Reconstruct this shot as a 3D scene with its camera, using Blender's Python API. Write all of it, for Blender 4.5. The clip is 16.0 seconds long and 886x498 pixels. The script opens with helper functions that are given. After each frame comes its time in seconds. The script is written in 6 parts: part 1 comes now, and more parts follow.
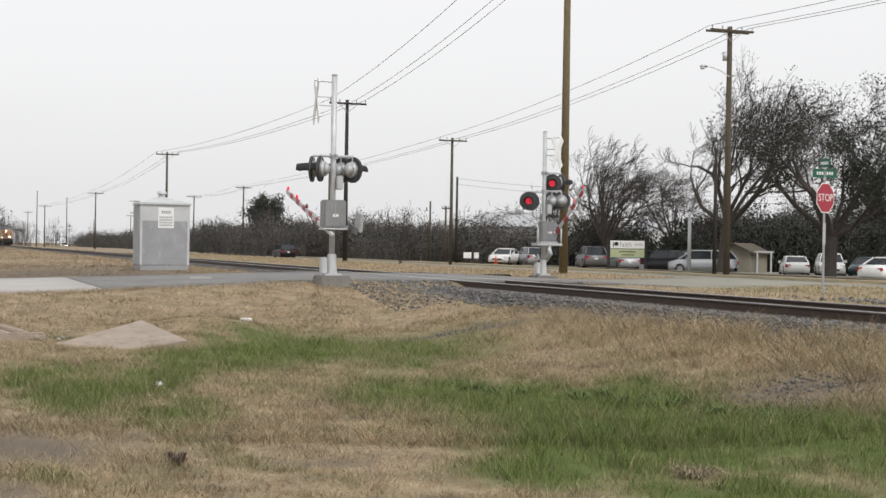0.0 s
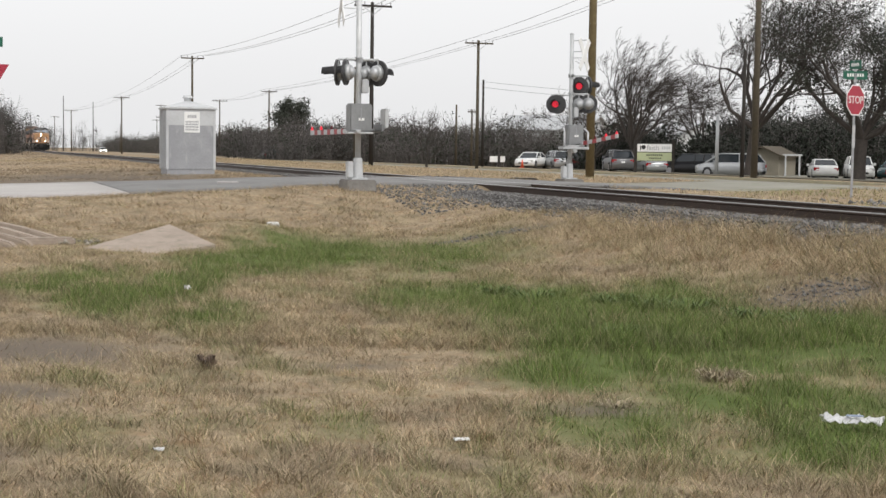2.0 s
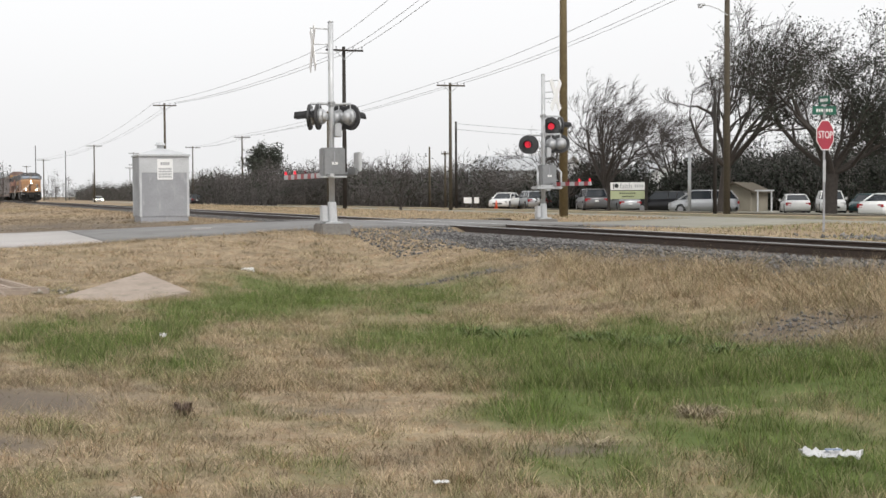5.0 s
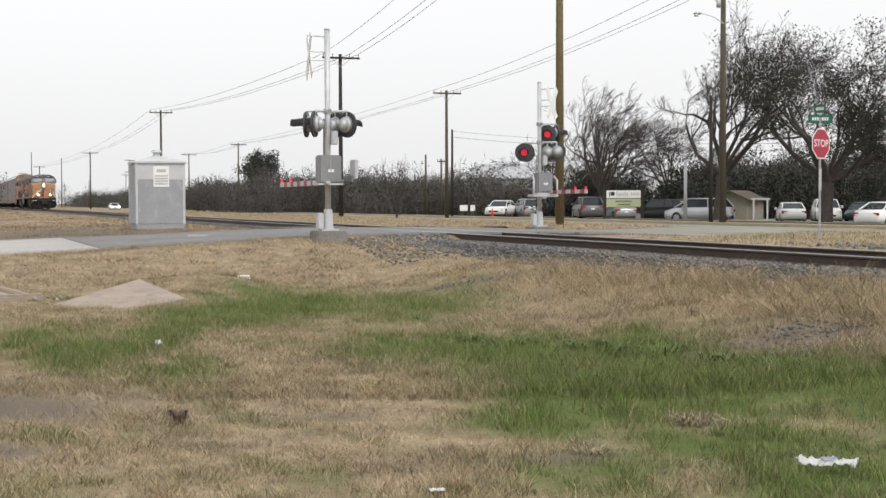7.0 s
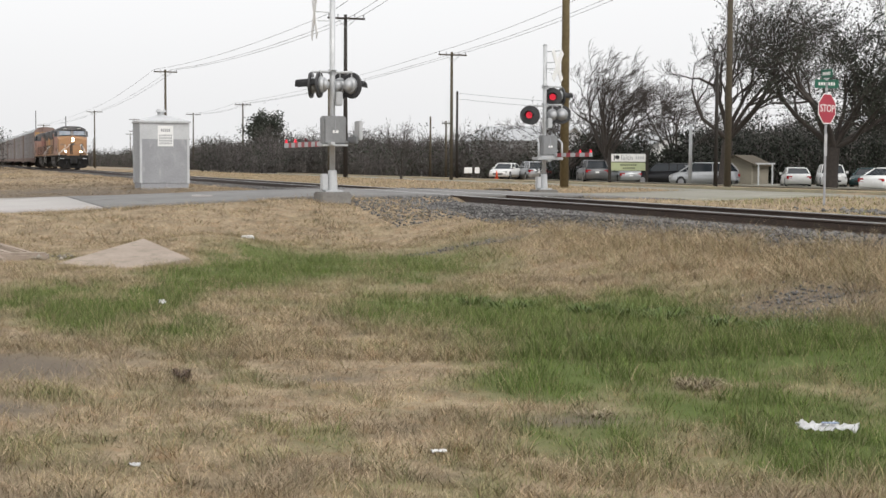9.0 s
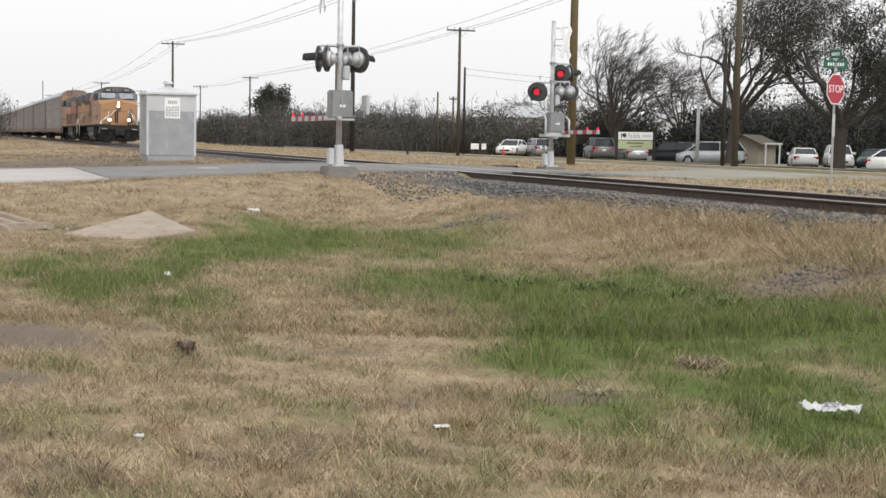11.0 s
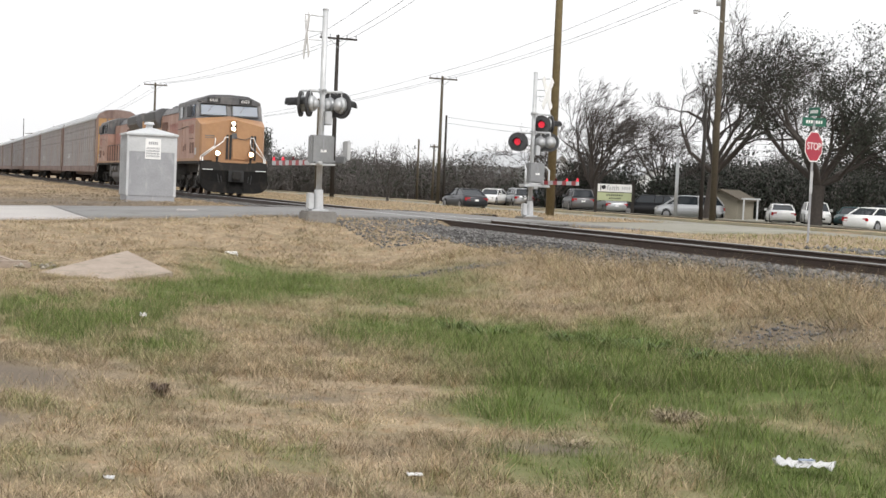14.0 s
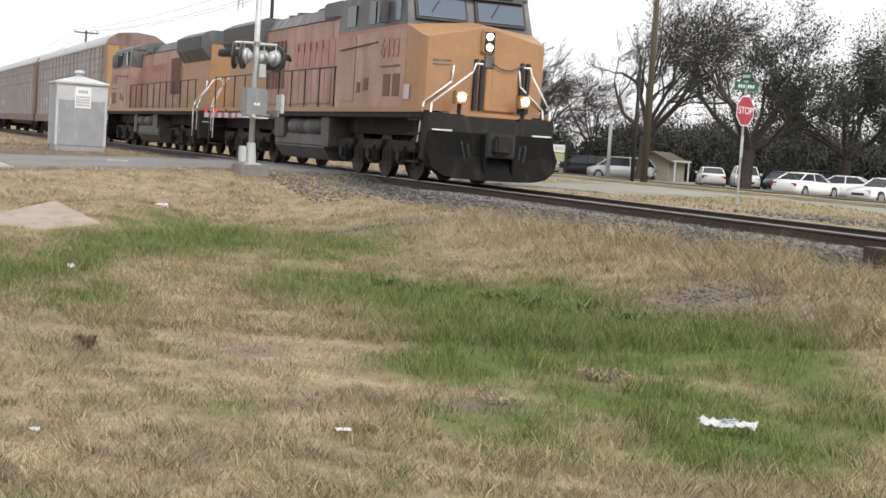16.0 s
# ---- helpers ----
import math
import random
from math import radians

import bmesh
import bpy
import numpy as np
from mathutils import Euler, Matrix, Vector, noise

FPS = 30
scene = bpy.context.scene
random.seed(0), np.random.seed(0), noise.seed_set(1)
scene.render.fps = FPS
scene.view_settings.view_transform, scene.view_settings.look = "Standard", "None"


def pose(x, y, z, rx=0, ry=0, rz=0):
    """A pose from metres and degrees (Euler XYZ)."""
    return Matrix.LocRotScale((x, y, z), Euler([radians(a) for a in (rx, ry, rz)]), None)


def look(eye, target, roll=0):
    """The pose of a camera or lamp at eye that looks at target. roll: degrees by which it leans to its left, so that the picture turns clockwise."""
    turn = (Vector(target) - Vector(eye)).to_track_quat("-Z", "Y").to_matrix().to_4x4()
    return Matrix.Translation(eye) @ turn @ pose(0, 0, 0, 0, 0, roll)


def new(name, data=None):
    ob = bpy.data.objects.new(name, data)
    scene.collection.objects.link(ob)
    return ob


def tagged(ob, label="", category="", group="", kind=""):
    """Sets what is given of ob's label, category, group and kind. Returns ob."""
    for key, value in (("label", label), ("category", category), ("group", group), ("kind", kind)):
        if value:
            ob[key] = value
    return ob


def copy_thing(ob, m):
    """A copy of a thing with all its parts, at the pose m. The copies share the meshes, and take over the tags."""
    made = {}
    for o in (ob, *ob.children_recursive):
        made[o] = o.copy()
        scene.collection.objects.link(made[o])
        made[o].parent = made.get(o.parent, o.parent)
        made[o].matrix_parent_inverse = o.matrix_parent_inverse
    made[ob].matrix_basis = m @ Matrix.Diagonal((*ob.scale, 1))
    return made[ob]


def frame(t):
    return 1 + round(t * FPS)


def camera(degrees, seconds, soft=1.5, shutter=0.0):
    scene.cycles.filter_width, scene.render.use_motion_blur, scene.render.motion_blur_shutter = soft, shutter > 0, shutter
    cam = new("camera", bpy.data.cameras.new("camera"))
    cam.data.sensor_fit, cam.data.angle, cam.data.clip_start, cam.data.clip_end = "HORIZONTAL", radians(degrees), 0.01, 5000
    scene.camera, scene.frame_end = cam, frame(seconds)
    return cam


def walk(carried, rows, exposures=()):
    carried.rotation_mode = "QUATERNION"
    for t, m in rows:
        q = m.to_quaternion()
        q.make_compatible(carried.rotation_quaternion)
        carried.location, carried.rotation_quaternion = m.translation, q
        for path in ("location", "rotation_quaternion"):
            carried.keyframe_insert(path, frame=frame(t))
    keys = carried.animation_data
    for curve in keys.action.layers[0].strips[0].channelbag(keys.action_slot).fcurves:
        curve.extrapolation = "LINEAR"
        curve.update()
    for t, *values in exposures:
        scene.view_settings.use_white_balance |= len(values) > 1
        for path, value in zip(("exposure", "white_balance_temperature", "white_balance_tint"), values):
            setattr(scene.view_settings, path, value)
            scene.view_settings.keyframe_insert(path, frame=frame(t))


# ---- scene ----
cam = camera(35.27, 16.0)
# ---- camera ----
EYE = (0.0, 0.0, 1.6)
PATH = [(0, 89.994, -0.904, 0.012), (0.5, 88.789, 0.458, -0.756), (1, 87.939, 0.726, -2.206), (1.5, 86.428, 0.442, 0.828), (2, 86.029, -0.773, 1.085), (2.5, 85.922, -0.666, 1.618), (3, 86.401, 0.246, 1.863), (3.5, 86.642, 0.479, 1.402), (4, 86.722, 0.622, 0.726), (4.5, 87.459, 0.395, 0.127), (7, 88.070, 0.210, -0.144), (7.5, 87.769, -0.121, -0.094), (8, 87.060, -0.190, -0.167), (8.5, 86.819, -0.046, -0.088), (9, 86.513, -0.286, 0.038), (11.5, 85.278, -1.058, 0.316), (12, 84.538, -0.585, 0.068), (12.5, 82.159, -1.749, -2.130), (13, 80.842, -3.764, -3.409), (13.5, 82.947, -3.229, -1.410), (14, 87.492, -2.437, -0.510), (14.5, 87.303, -2.729, -1.147), (15, 86.286, -3.334, -2.204), (15.5, 86.053, -4.122, -2.488), (16, 85.863, -3.676, -3.234)]
EXPOSURE = ((0.0, -0.06), (0.5, -0.1), (1.2, -0.06), (4.0, 0.08), (9.0, 0.06), (11.5, 0.15), (12.2, 0.22), (13.0, 0.42), (13.6, 0.36), (14.2, 0.25), (15.0, 0.26), (16.0, 0.34))
walk(cam, [(t, pose(*EYE, rx, ry, rz)) for t, rx, ry, rz in PATH], EXPOSURE)

# ---- overcast sky and a broad weak sun ----
world = bpy.data.worlds.new("overcast_sky")
scene.world = world
world.use_nodes = True
wn, wl = world.node_tree.nodes, world.node_tree.links
sky = wn.new("ShaderNodeTexSky")
sky.sky_type, sky.sun_disc = "NISHITA", False
sky.sun_elevation, sky.sun_rotation = radians(48), radians(150)
sky.air_density, sky.dust_density = 1.0, 6.0
pale = wn.new("ShaderNodeHueSaturation")
pale.inputs["Saturation"].default_value = 0.12
pale.inputs["Value"].default_value = 0.1
wl.new(sky.outputs[0], pale.inputs["Color"])
cloud = wn.new("ShaderNodeMixRGB")
cloud.inputs[0].default_value = 0.62
cloud.inputs[2].default_value = (0.99, 0.99, 1.0, 1)
wl.new(pale.outputs[0], cloud.inputs[1])
wl.new(cloud.outputs[0], wn["Background"].inputs["Color"])
wn["Background"].inputs["Strength"].default_value = 1.3
sun = new("sun", bpy.data.lights.new("sun", "SUN"))
sun.data.energy, sun.data.angle, sun.data.color = 1.4, radians(25), (1.0, 0.97, 0.92)
sun.matrix_basis = look((0, 0, 0), (-0.3, 0.58, -0.75))


# ---- helpers for meshes ----
def part(name, bm, material, parent=None, label="", smooth=False):
    me = bpy.data.meshes.new(name)
    bmesh.ops.recalc_face_normals(bm, faces=bm.faces)
    bm.to_mesh(me)
    bm.free()
    me.materials.append(material)
    if smooth:
        me.shade_smooth()
    ob = new(name, me)
    ob.parent = parent
    return tagged(ob, label)


def thing(name, m, label, category, group="", kind=""):
    ob = new(name)
    ob.matrix_basis = m
    return tagged(ob, label, category, group, kind)


def bx(bm, x0, x1, y0, y1, z0, z1, bevel=0.0):
    made = bmesh.ops.create_cube(bm, size=1)["verts"]
    for v in made:
        v.co = ((x0 + x1) / 2 + v.co.x * (x1 - x0), (y0 + y1) / 2 + v.co.y * (y1 - y0), (z0 + z1) / 2 + v.co.z * (z1 - z0))
    if bevel:
        bmesh.ops.bevel(bm, geom=list({e for v in made for e in v.link_edges}), offset=bevel, segments=2, affect="EDGES")
    return bm


def cyl(bm, a, b, r, seg=12, r2=None):
    a, b = Vector(a), Vector(b)
    m = Matrix.Translation((a + b) / 2) @ (b - a).to_track_quat("Z", "Y").to_matrix().to_4x4()
    bmesh.ops.create_cone(bm, cap_ends=True, segments=seg, radius1=r, radius2=r if r2 is None else r2, depth=(b - a).length, matrix=m)
    return bm


def pipe(bm, points, r, seg=8):
    for a, b in zip(points, points[1:]):
        cyl(bm, a, b, r, seg)
    return bm


def prism(bm, poly, a, b, axis="x", bevel=0.0):
    """A polygon in the plane across axis, drawn out from a to b. x: (y, z); y: (x, z); z: (x, y)."""
    def at(u, v, w):
        return {"x": (w, u, v), "y": (u, w, v), "z": (u, v, w)}[axis]
    low, high = [bm.verts.new(at(u, v, a)) for u, v in poly], [bm.verts.new(at(u, v, b)) for u, v in poly]
    n = len(poly)
    made = [bm.faces.new(low), bm.faces.new(high[::-1])]
    for i in range(n):
        made.append(bm.faces.new((low[i], high[i], high[(i + 1) % n], low[(i + 1) % n])))
    if bevel:
        bmesh.ops.bevel(bm, geom=list({e for f in made for e in f.edges}), offset=bevel, segments=2, affect="EDGES")
    return bm


def loft(bm, rings, caps=True):
    """Joins rings of equally many points."""
    vs = [[bm.verts.new(p) for p in ring] for ring in rings]
    for a, b in zip(vs, vs[1:]):
        for i in range(len(a)):
            j = (i + 1) % len(a)
            bm.faces.new((a[i], a[j], b[j], b[i]))
    if caps:
        bm.faces.new(vs[0][::-1])
        bm.faces.new(vs[-1])
    return bm


def B():
    return bmesh.new()


def bars(bm, x0, x1, z0, z1, n, y, depth=0.01, rows=1):
    """Unreadable lettering: short upright bars on a face that looks along -y."""
    w = (x1 - x0) / n
    h = (z1 - z0) / rows
    for k in range(rows):
        for i in range(n):
            bx(bm, x0 + (i + 0.15) * w, x0 + (i + 0.8) * w, y - depth, y, z0 + (k + 0.15) * h, z0 + (k + 0.85) * h)
    return bm


def text_mesh(words, size, depth=0.004):
    cu = bpy.data.curves.new("lettering", "FONT")
    cu.body, cu.size, cu.extrude, cu.align_x, cu.align_y = words, size, depth, "CENTER", "CENTER"
    tmp = bpy.data.objects.new("lettering", cu)
    me = bpy.data.meshes.new_from_object(tmp)
    bpy.data.objects.remove(tmp)
    return me


# ---- materials ----
def mat(name, c1, c2=None, scale=3.0, rough=0.6, metal=0.0, bump=0.0, fine=None, c3=None, spots=0.0, glow=None, power=0.0):
    """Two tones mixed by a coarse and a fine noise; c3: stains of a third tone; bump: relief in metres."""
    m = bpy.data.materials.new(name)
    m.use_nodes = True
    n, l = m.node_tree.nodes, m.node_tree.links
    p = n["Principled BSDF"]
    p.inputs["Roughness"].default_value, p.inputs["Metallic"].default_value = rough, metal
    if c2 is None:
        c2 = tuple(c * 0.82 for c in c1)
    tc = n.new("ShaderNodeTexCoord")
    big, small = n.new("ShaderNodeTexNoise"), n.new("ShaderNodeTexNoise")
    big.inputs["Scale"].default_value, small.inputs["Scale"].default_value = scale, fine or scale * 9
    big.inputs["Detail"].default_value = small.inputs["Detail"].default_value = 4
    for t in (big, small):
        l.new(tc.outputs["Object"], t.inputs["Vector"])
    add = n.new("ShaderNodeMath")
    add.operation = "MULTIPLY_ADD"
    add.inputs[1].default_value, add.inputs[2].default_value = 0.45, 0.0
    l.new(small.outputs["Fac"], add.inputs[0])
    tot = n.new("ShaderNodeMath")
    tot.operation = "MULTIPLY_ADD"
    tot.inputs[1].default_value = 0.55
    l.new(big.outputs["Fac"], tot.inputs[0])
    l.new(add.outputs[0], tot.inputs[2])
    ramp = n.new("ShaderNodeValToRGB")
    ramp.color_ramp.elements[0].position, ramp.color_ramp.elements[1].position = 0.38, 0.62
    ramp.color_ramp.elements[0].color, ramp.color_ramp.elements[1].color = (*c1, 1), (*c2, 1)
    l.new(tot.outputs[0], ramp.inputs[0])
    out = ramp.outputs[0]
    if c3:
        st = n.new("ShaderNodeTexNoise")
        st.inputs["Scale"].default_value, st.inputs["Detail"].default_value = scale * 2.3, 6
        mp = n.new("ShaderNodeMapping")
        mp.inputs["Scale"].default_value = (1, 1, 0.35)
        l.new(tc.outputs["Object"], mp.inputs[0])
        l.new(mp.outputs[0], st.inputs["Vector"])
        r2 = n.new("ShaderNodeValToRGB")
        r2.color_ramp.elements[0].position, r2.color_ramp.elements[1].position = 0.62 - spots * 0.2, 0.72
        l.new(st.outputs["Fac"], r2.inputs[0])
        mx = n.new("ShaderNodeMixRGB")
        mx.inputs[2].default_value = (*c3, 1)
        l.new(r2.outputs[0], mx.inputs[0])
        l.new(out, mx.inputs[1])
        out = mx.outputs[0]
    l.new(out, p.inputs["Base Color"])
    if bump:
        b = n.new("ShaderNodeBump")
        b.inputs["Distance"].default_value, b.inputs["Strength"].default_value = bump, 0.8
        l.new(tot.outputs[0], b.inputs["Height"])
        l.new(b.outputs[0], p.inputs["Normal"])
    if glow:
        p.inputs["Emission Color"].default_value = (*glow, 1)
        p.inputs["Emission Strength"].default_value = power
    return m


def varied(m, amount=0.35):
    """Shifts the lightness of a material from island to island of the mesh."""
    n, l = m.node_tree.nodes, m.node_tree.links
    p = n["Principled BSDF"]
    src = p.inputs["Base Color"].links[0].from_socket
    g, mr, mx = n.new("ShaderNodeNewGeometry"), n.new("ShaderNodeMapRange"), n.new("ShaderNodeHueSaturation")
    mr.inputs["To Min"].default_value, mr.inputs["To Max"].default_value = 1 - amount, 1 + amount
    l.new(g.outputs["Random Per Island"], mr.inputs["Value"])
    l.new(mr.outputs[0], mx.inputs["Value"])
    l.new(src, mx.inputs["Color"])
    l.new(mx.outputs[0], p.inputs["Base Color"])
    return m


def glass(name, tint=(0.02, 0.025, 0.03)):
    m = mat(name, tint, tint, 1.0, 0.06)
    m.node_tree.nodes["Principled BSDF"].inputs["IOR"].default_value = 1.5
    return m


M = {
    "galv": mat("galvanised_steel", (0.48, 0.49, 0.5), (0.38, 0.39, 0.4), 4, 0.5, 0.35, 0.001),
    "alu": mat("aluminium_paint", (0.55, 0.56, 0.57), (0.44, 0.45, 0.46), 5, 0.45, 0.2),
    "lightgrey": mat("light_grey_paint", (0.5, 0.51, 0.52), (0.42, 0.43, 0.44), 2, 0.5, 0.0, 0.001),
    "midgrey": mat("mid_grey_paint", (0.3, 0.305, 0.32), (0.25, 0.255, 0.27), 2, 0.55, 0.0, 0.001, c3=(0.36, 0.36, 0.37), spots=0.3),
    "black": mat("black_paint", (0.012, 0.012, 0.013), (0.02, 0.02, 0.02), 5, 0.55),
    "disc": mat("weathered_black_disc", (0.03, 0.03, 0.032), (0.05, 0.05, 0.052), 5, 0.6),
    "rubber": mat("tyre_rubber", (0.015, 0.015, 0.015), (0.025, 0.025, 0.025), 8, 0.8),
    "white": mat("white_paint", (0.78, 0.78, 0.77), (0.7, 0.7, 0.69), 3, 0.5),
    "red": mat("red_reflective_sheet", (0.36, 0.02, 0.045), (0.3, 0.018, 0.04), 4, 0.4),
    "redstripe": mat("red_stripe", (0.36, 0.04, 0.045), (0.28, 0.035, 0.04), 4, 0.5),
    "signgreen": mat("green_sign_sheet", (0.01, 0.115, 0.07), (0.01, 0.095, 0.06), 4, 0.4),
    "lit": mat("lit_red_lens", (0.5, 0.01, 0.02), (0.5, 0.01, 0.02), 9, 0.3, glow=(1.0, 0.03, 0.07), power=0.55),
    "dull": mat("unlit_red_lens", (0.12, 0.01, 0.015), (0.1, 0.01, 0.015), 9, 0.2),
    "lamp": mat("lit_headlamp", (0.9, 0.85, 0.7), (0.9, 0.85, 0.7), 9, 0.3, glow=(1.0, 0.86, 0.6), power=30.0),
    "concrete": mat("concrete", (0.33, 0.27, 0.22), (0.26, 0.21, 0.17), 1.5, 0.85, 0, 0.01, c3=(0.2, 0.17, 0.13), spots=0.4),
    "concrete_grey": mat("grey_concrete", (0.22, 0.21, 0.195), (0.16, 0.15, 0.14), 2.0, 0.85, 0, 0.01),
    "wood": mat("weathered_pole_wood", (0.085, 0.068, 0.045), (0.055, 0.045, 0.03), 6, 0.85, 0, 0.004),
    "wood_dark": mat("creosoted_pole_wood", (0.03, 0.024, 0.02), (0.02, 0.017, 0.014), 6, 0.85, 0, 0.004),
    "wood_pale": mat("new_pole_wood", (0.15, 0.115, 0.055), (0.1, 0.075, 0.035), 6, 0.85, 0, 0.004),
    "tie": mat("railway_tie_wood", (0.05, 0.04, 0.032), (0.03, 0.025, 0.02), 4, 0.9, 0, 0.01),
    "rail": mat("rusty_rail_steel", (0.06, 0.035, 0.025), (0.045, 0.03, 0.022), 6, 0.6, 0.3),
    "railtop": mat("worn_rail_head", (0.35, 0.34, 0.33), (0.28, 0.27, 0.26), 6, 0.3, 0.9),
    "bark": mat("grey_brown_bark", (0.062, 0.05, 0.043), (0.038, 0.032, 0.028), 5, 0.9, 0, 0.01),
    "twig": varied(mat("brush_twigs", (0.105, 0.094, 0.088), (0.068, 0.062, 0.058), 0.2, 0.9, fine=3), 0.5),
    "leaf": varied(mat("dull_evergreen_leaves", (0.046, 0.051, 0.036), (0.03, 0.035, 0.025), 0.3, 0.9, fine=4), 0.4),
    "darkleaf": varied(mat("dark_evergreen_leaves", (0.022, 0.027, 0.018), (0.014, 0.018, 0.012), 0.3, 0.9, fine=4), 0.4),
    "case": mat("case_grey_paint", (0.24, 0.245, 0.25), (0.19, 0.195, 0.2), 3, 0.5, 0.2),
    "orange": mat("orange_cone_plastic", (0.7, 0.1, 0.04), (0.6, 0.08, 0.03), 5, 0.5),
    "plastic_white": mat("white_plastic_film", (0.62, 0.62, 0.61), (0.46, 0.46, 0.47), 8, 0.4, 0, 0.004),
    "wire": mat("weathered_wire", (0.12, 0.12, 0.12), (0.09, 0.09, 0.09), 1, 0.6),
    "stone": varied(mat("pale_stone", (0.28, 0.25, 0.21), (0.2, 0.18, 0.15), 6, 0.9, 0, 0.01), 0.35),
    "dirt": mat("bare_soil", (0.13, 0.1, 0.075), (0.09, 0.07, 0.05), 3, 0.95, 0, 0.02),
}
# ---- the plan: the railway's own axes ----
P0 = Vector((2.35, 30.91, 0.0))            # the track's centre where the train's front ends up
U = Vector((0.3363, -0.9417, 0.0))        # along the track, towards the near end
N = Vector((0.9417, 0.3363, 0.0))         # across the track, away from the camera's side
TA = 19.65                                # turn of things that stand square to the track
RAIL_Z = 0.84


def W(s, p, z=0.0):
    """The world's place at s along the track and p metres to the camera's side of it."""
    return P0 + U * s - N * p + Vector((0, 0, z))


def sp(x, y):
    dx, dy = x - P0.x, y - P0.y
    return dx * U.x + dy * U.y, -(dx * N.x + dy * N.y)


def smooth(v, a, b):
    k = np.clip((v - a) / (b - a), 0, 1)
    return k * k * (3 - 2 * k)


def bumps(x, y, f, seed=0.0):
    """Cheap rolling noise, -1 to 1."""
    return (np.sin(x * f + 1.3 * np.sin(y * f * 0.7 + seed)) + np.sin(y * f * 1.17 + 1.7 * np.sin(x * f * 0.6 + seed * 2.1)) + np.sin((x + y) * f * 0.53 + seed * 3)) / 3


def patches(x, y, f, seed):
    """Random cells of size 1 / f, blended into one another, 0 to 1."""
    g = np.random.default_rng(seed).random((128, 128))
    u, v = np.asarray(x, float) * f + 0.37 * np.asarray(y, float) * f, np.asarray(y, float) * f * 0.8 + 40
    i, j = np.floor(u).astype(int), np.floor(v).astype(int)
    a, b = u - i, v - j
    a, b = a * a * (3 - 2 * a), b * b * (3 - 2 * b)
    c = lambda m, n: g[(i + m) % 128, (j + n) % 128]
    return (c(0, 0) * (1 - a) + c(1, 0) * a) * (1 - b) + (c(0, 1) * (1 - a) + c(1, 1) * a) * b


NEAR_P = (-600, -120, -48, -40, -33, -28.9, -28.5, -17.0, -12.0, -7.5, -2.6, 0, 1.9, 2.5, 4.6, 7, 10, 13, 40, 600)
RIGHT_Z = (0.6, 0.2, 0.0, 0.05, 0.34, 0.35, 0.15, 0.16, 0.4, 0.62, 0.55, 0.5, 0.5, 0.46, 0.05, -0.1, -0.05, 0.0, 0.05, 0.2)
LEFT_Z = (0.6, 0.2, 0.0, 0.05, 0.34, 0.35, 0.15, 0.2, 0.7, 0.64, 0.6, 0.55, 0.62, 0.66, 0.68, 0.62, 0.5, 0.42, 0.3, 0.2)


def land(x, y, rough=True):
    """Height of the ground."""
    x, y = np.asarray(x, float), np.asarray(y, float)
    s, p = sp(x, y)
    k = smooth(s, -3.3, 3.3)
    z = (1 - k) * np.interp(p, NEAR_P, LEFT_Z) + k * np.interp(p, NEAR_P, RIGHT_Z)
    # the crossing road's own bank, level with the rails where it meets them
    lane = smooth(s, -17.7, -14.9) * (1 - smooth(s, -4.1, -2.4))
    z = z + lane * (1 - smooth(np.abs(p), 1.5, 8.0)) * (RAIL_Z - 0.04 - z)
    z = z + 0.34 * np.exp(-((x + 4.3) ** 2 + ((y - 25.4) / 1.12) ** 2) / 1.9)
    if rough:
        grass = smooth(p, 2.6, 4.5)
        paved = smooth(s, -17.7, -16) * (1 - smooth(s, -4.9, -3.8))
        z = z + grass * (1 - paved) * (0.05 * bumps(x, y, 0.9) + 0.025 * bumps(x, y, 2.6, 2.0))
    return z


def greenness(x, y):
    """Where the winter grass is green: 0 dry, 1 lush."""
    x, y = np.asarray(x, float), np.asarray(y, float)
    g = np.zeros_like(x)
    for cx, cy, rx, ry, w in GREEN:
        g = np.maximum(g, w * np.exp(-(((x - cx) / rx) ** 2 + ((y - cy) / ry) ** 2) ** 1.5))
    for cx, cy, rx, ry, w in DRY:
        g = g * (1 - w * np.exp(-((x - cx) / rx) ** 2 - ((y - cy) / ry) ** 2))
    return np.clip(g * (0.85 + 0.45 * patches(x, y, 3.2, 5)) + 0.12 * bumps(x, y, 2.1, 1.0) + 1.1 * (patches(x, y, 1.3, 6) - 0.52 + 0.12 * (y < 10)) * (patches(x, y, 4.5, 7) > 0.45) * (y < 25) - 0.03, 0, 1)


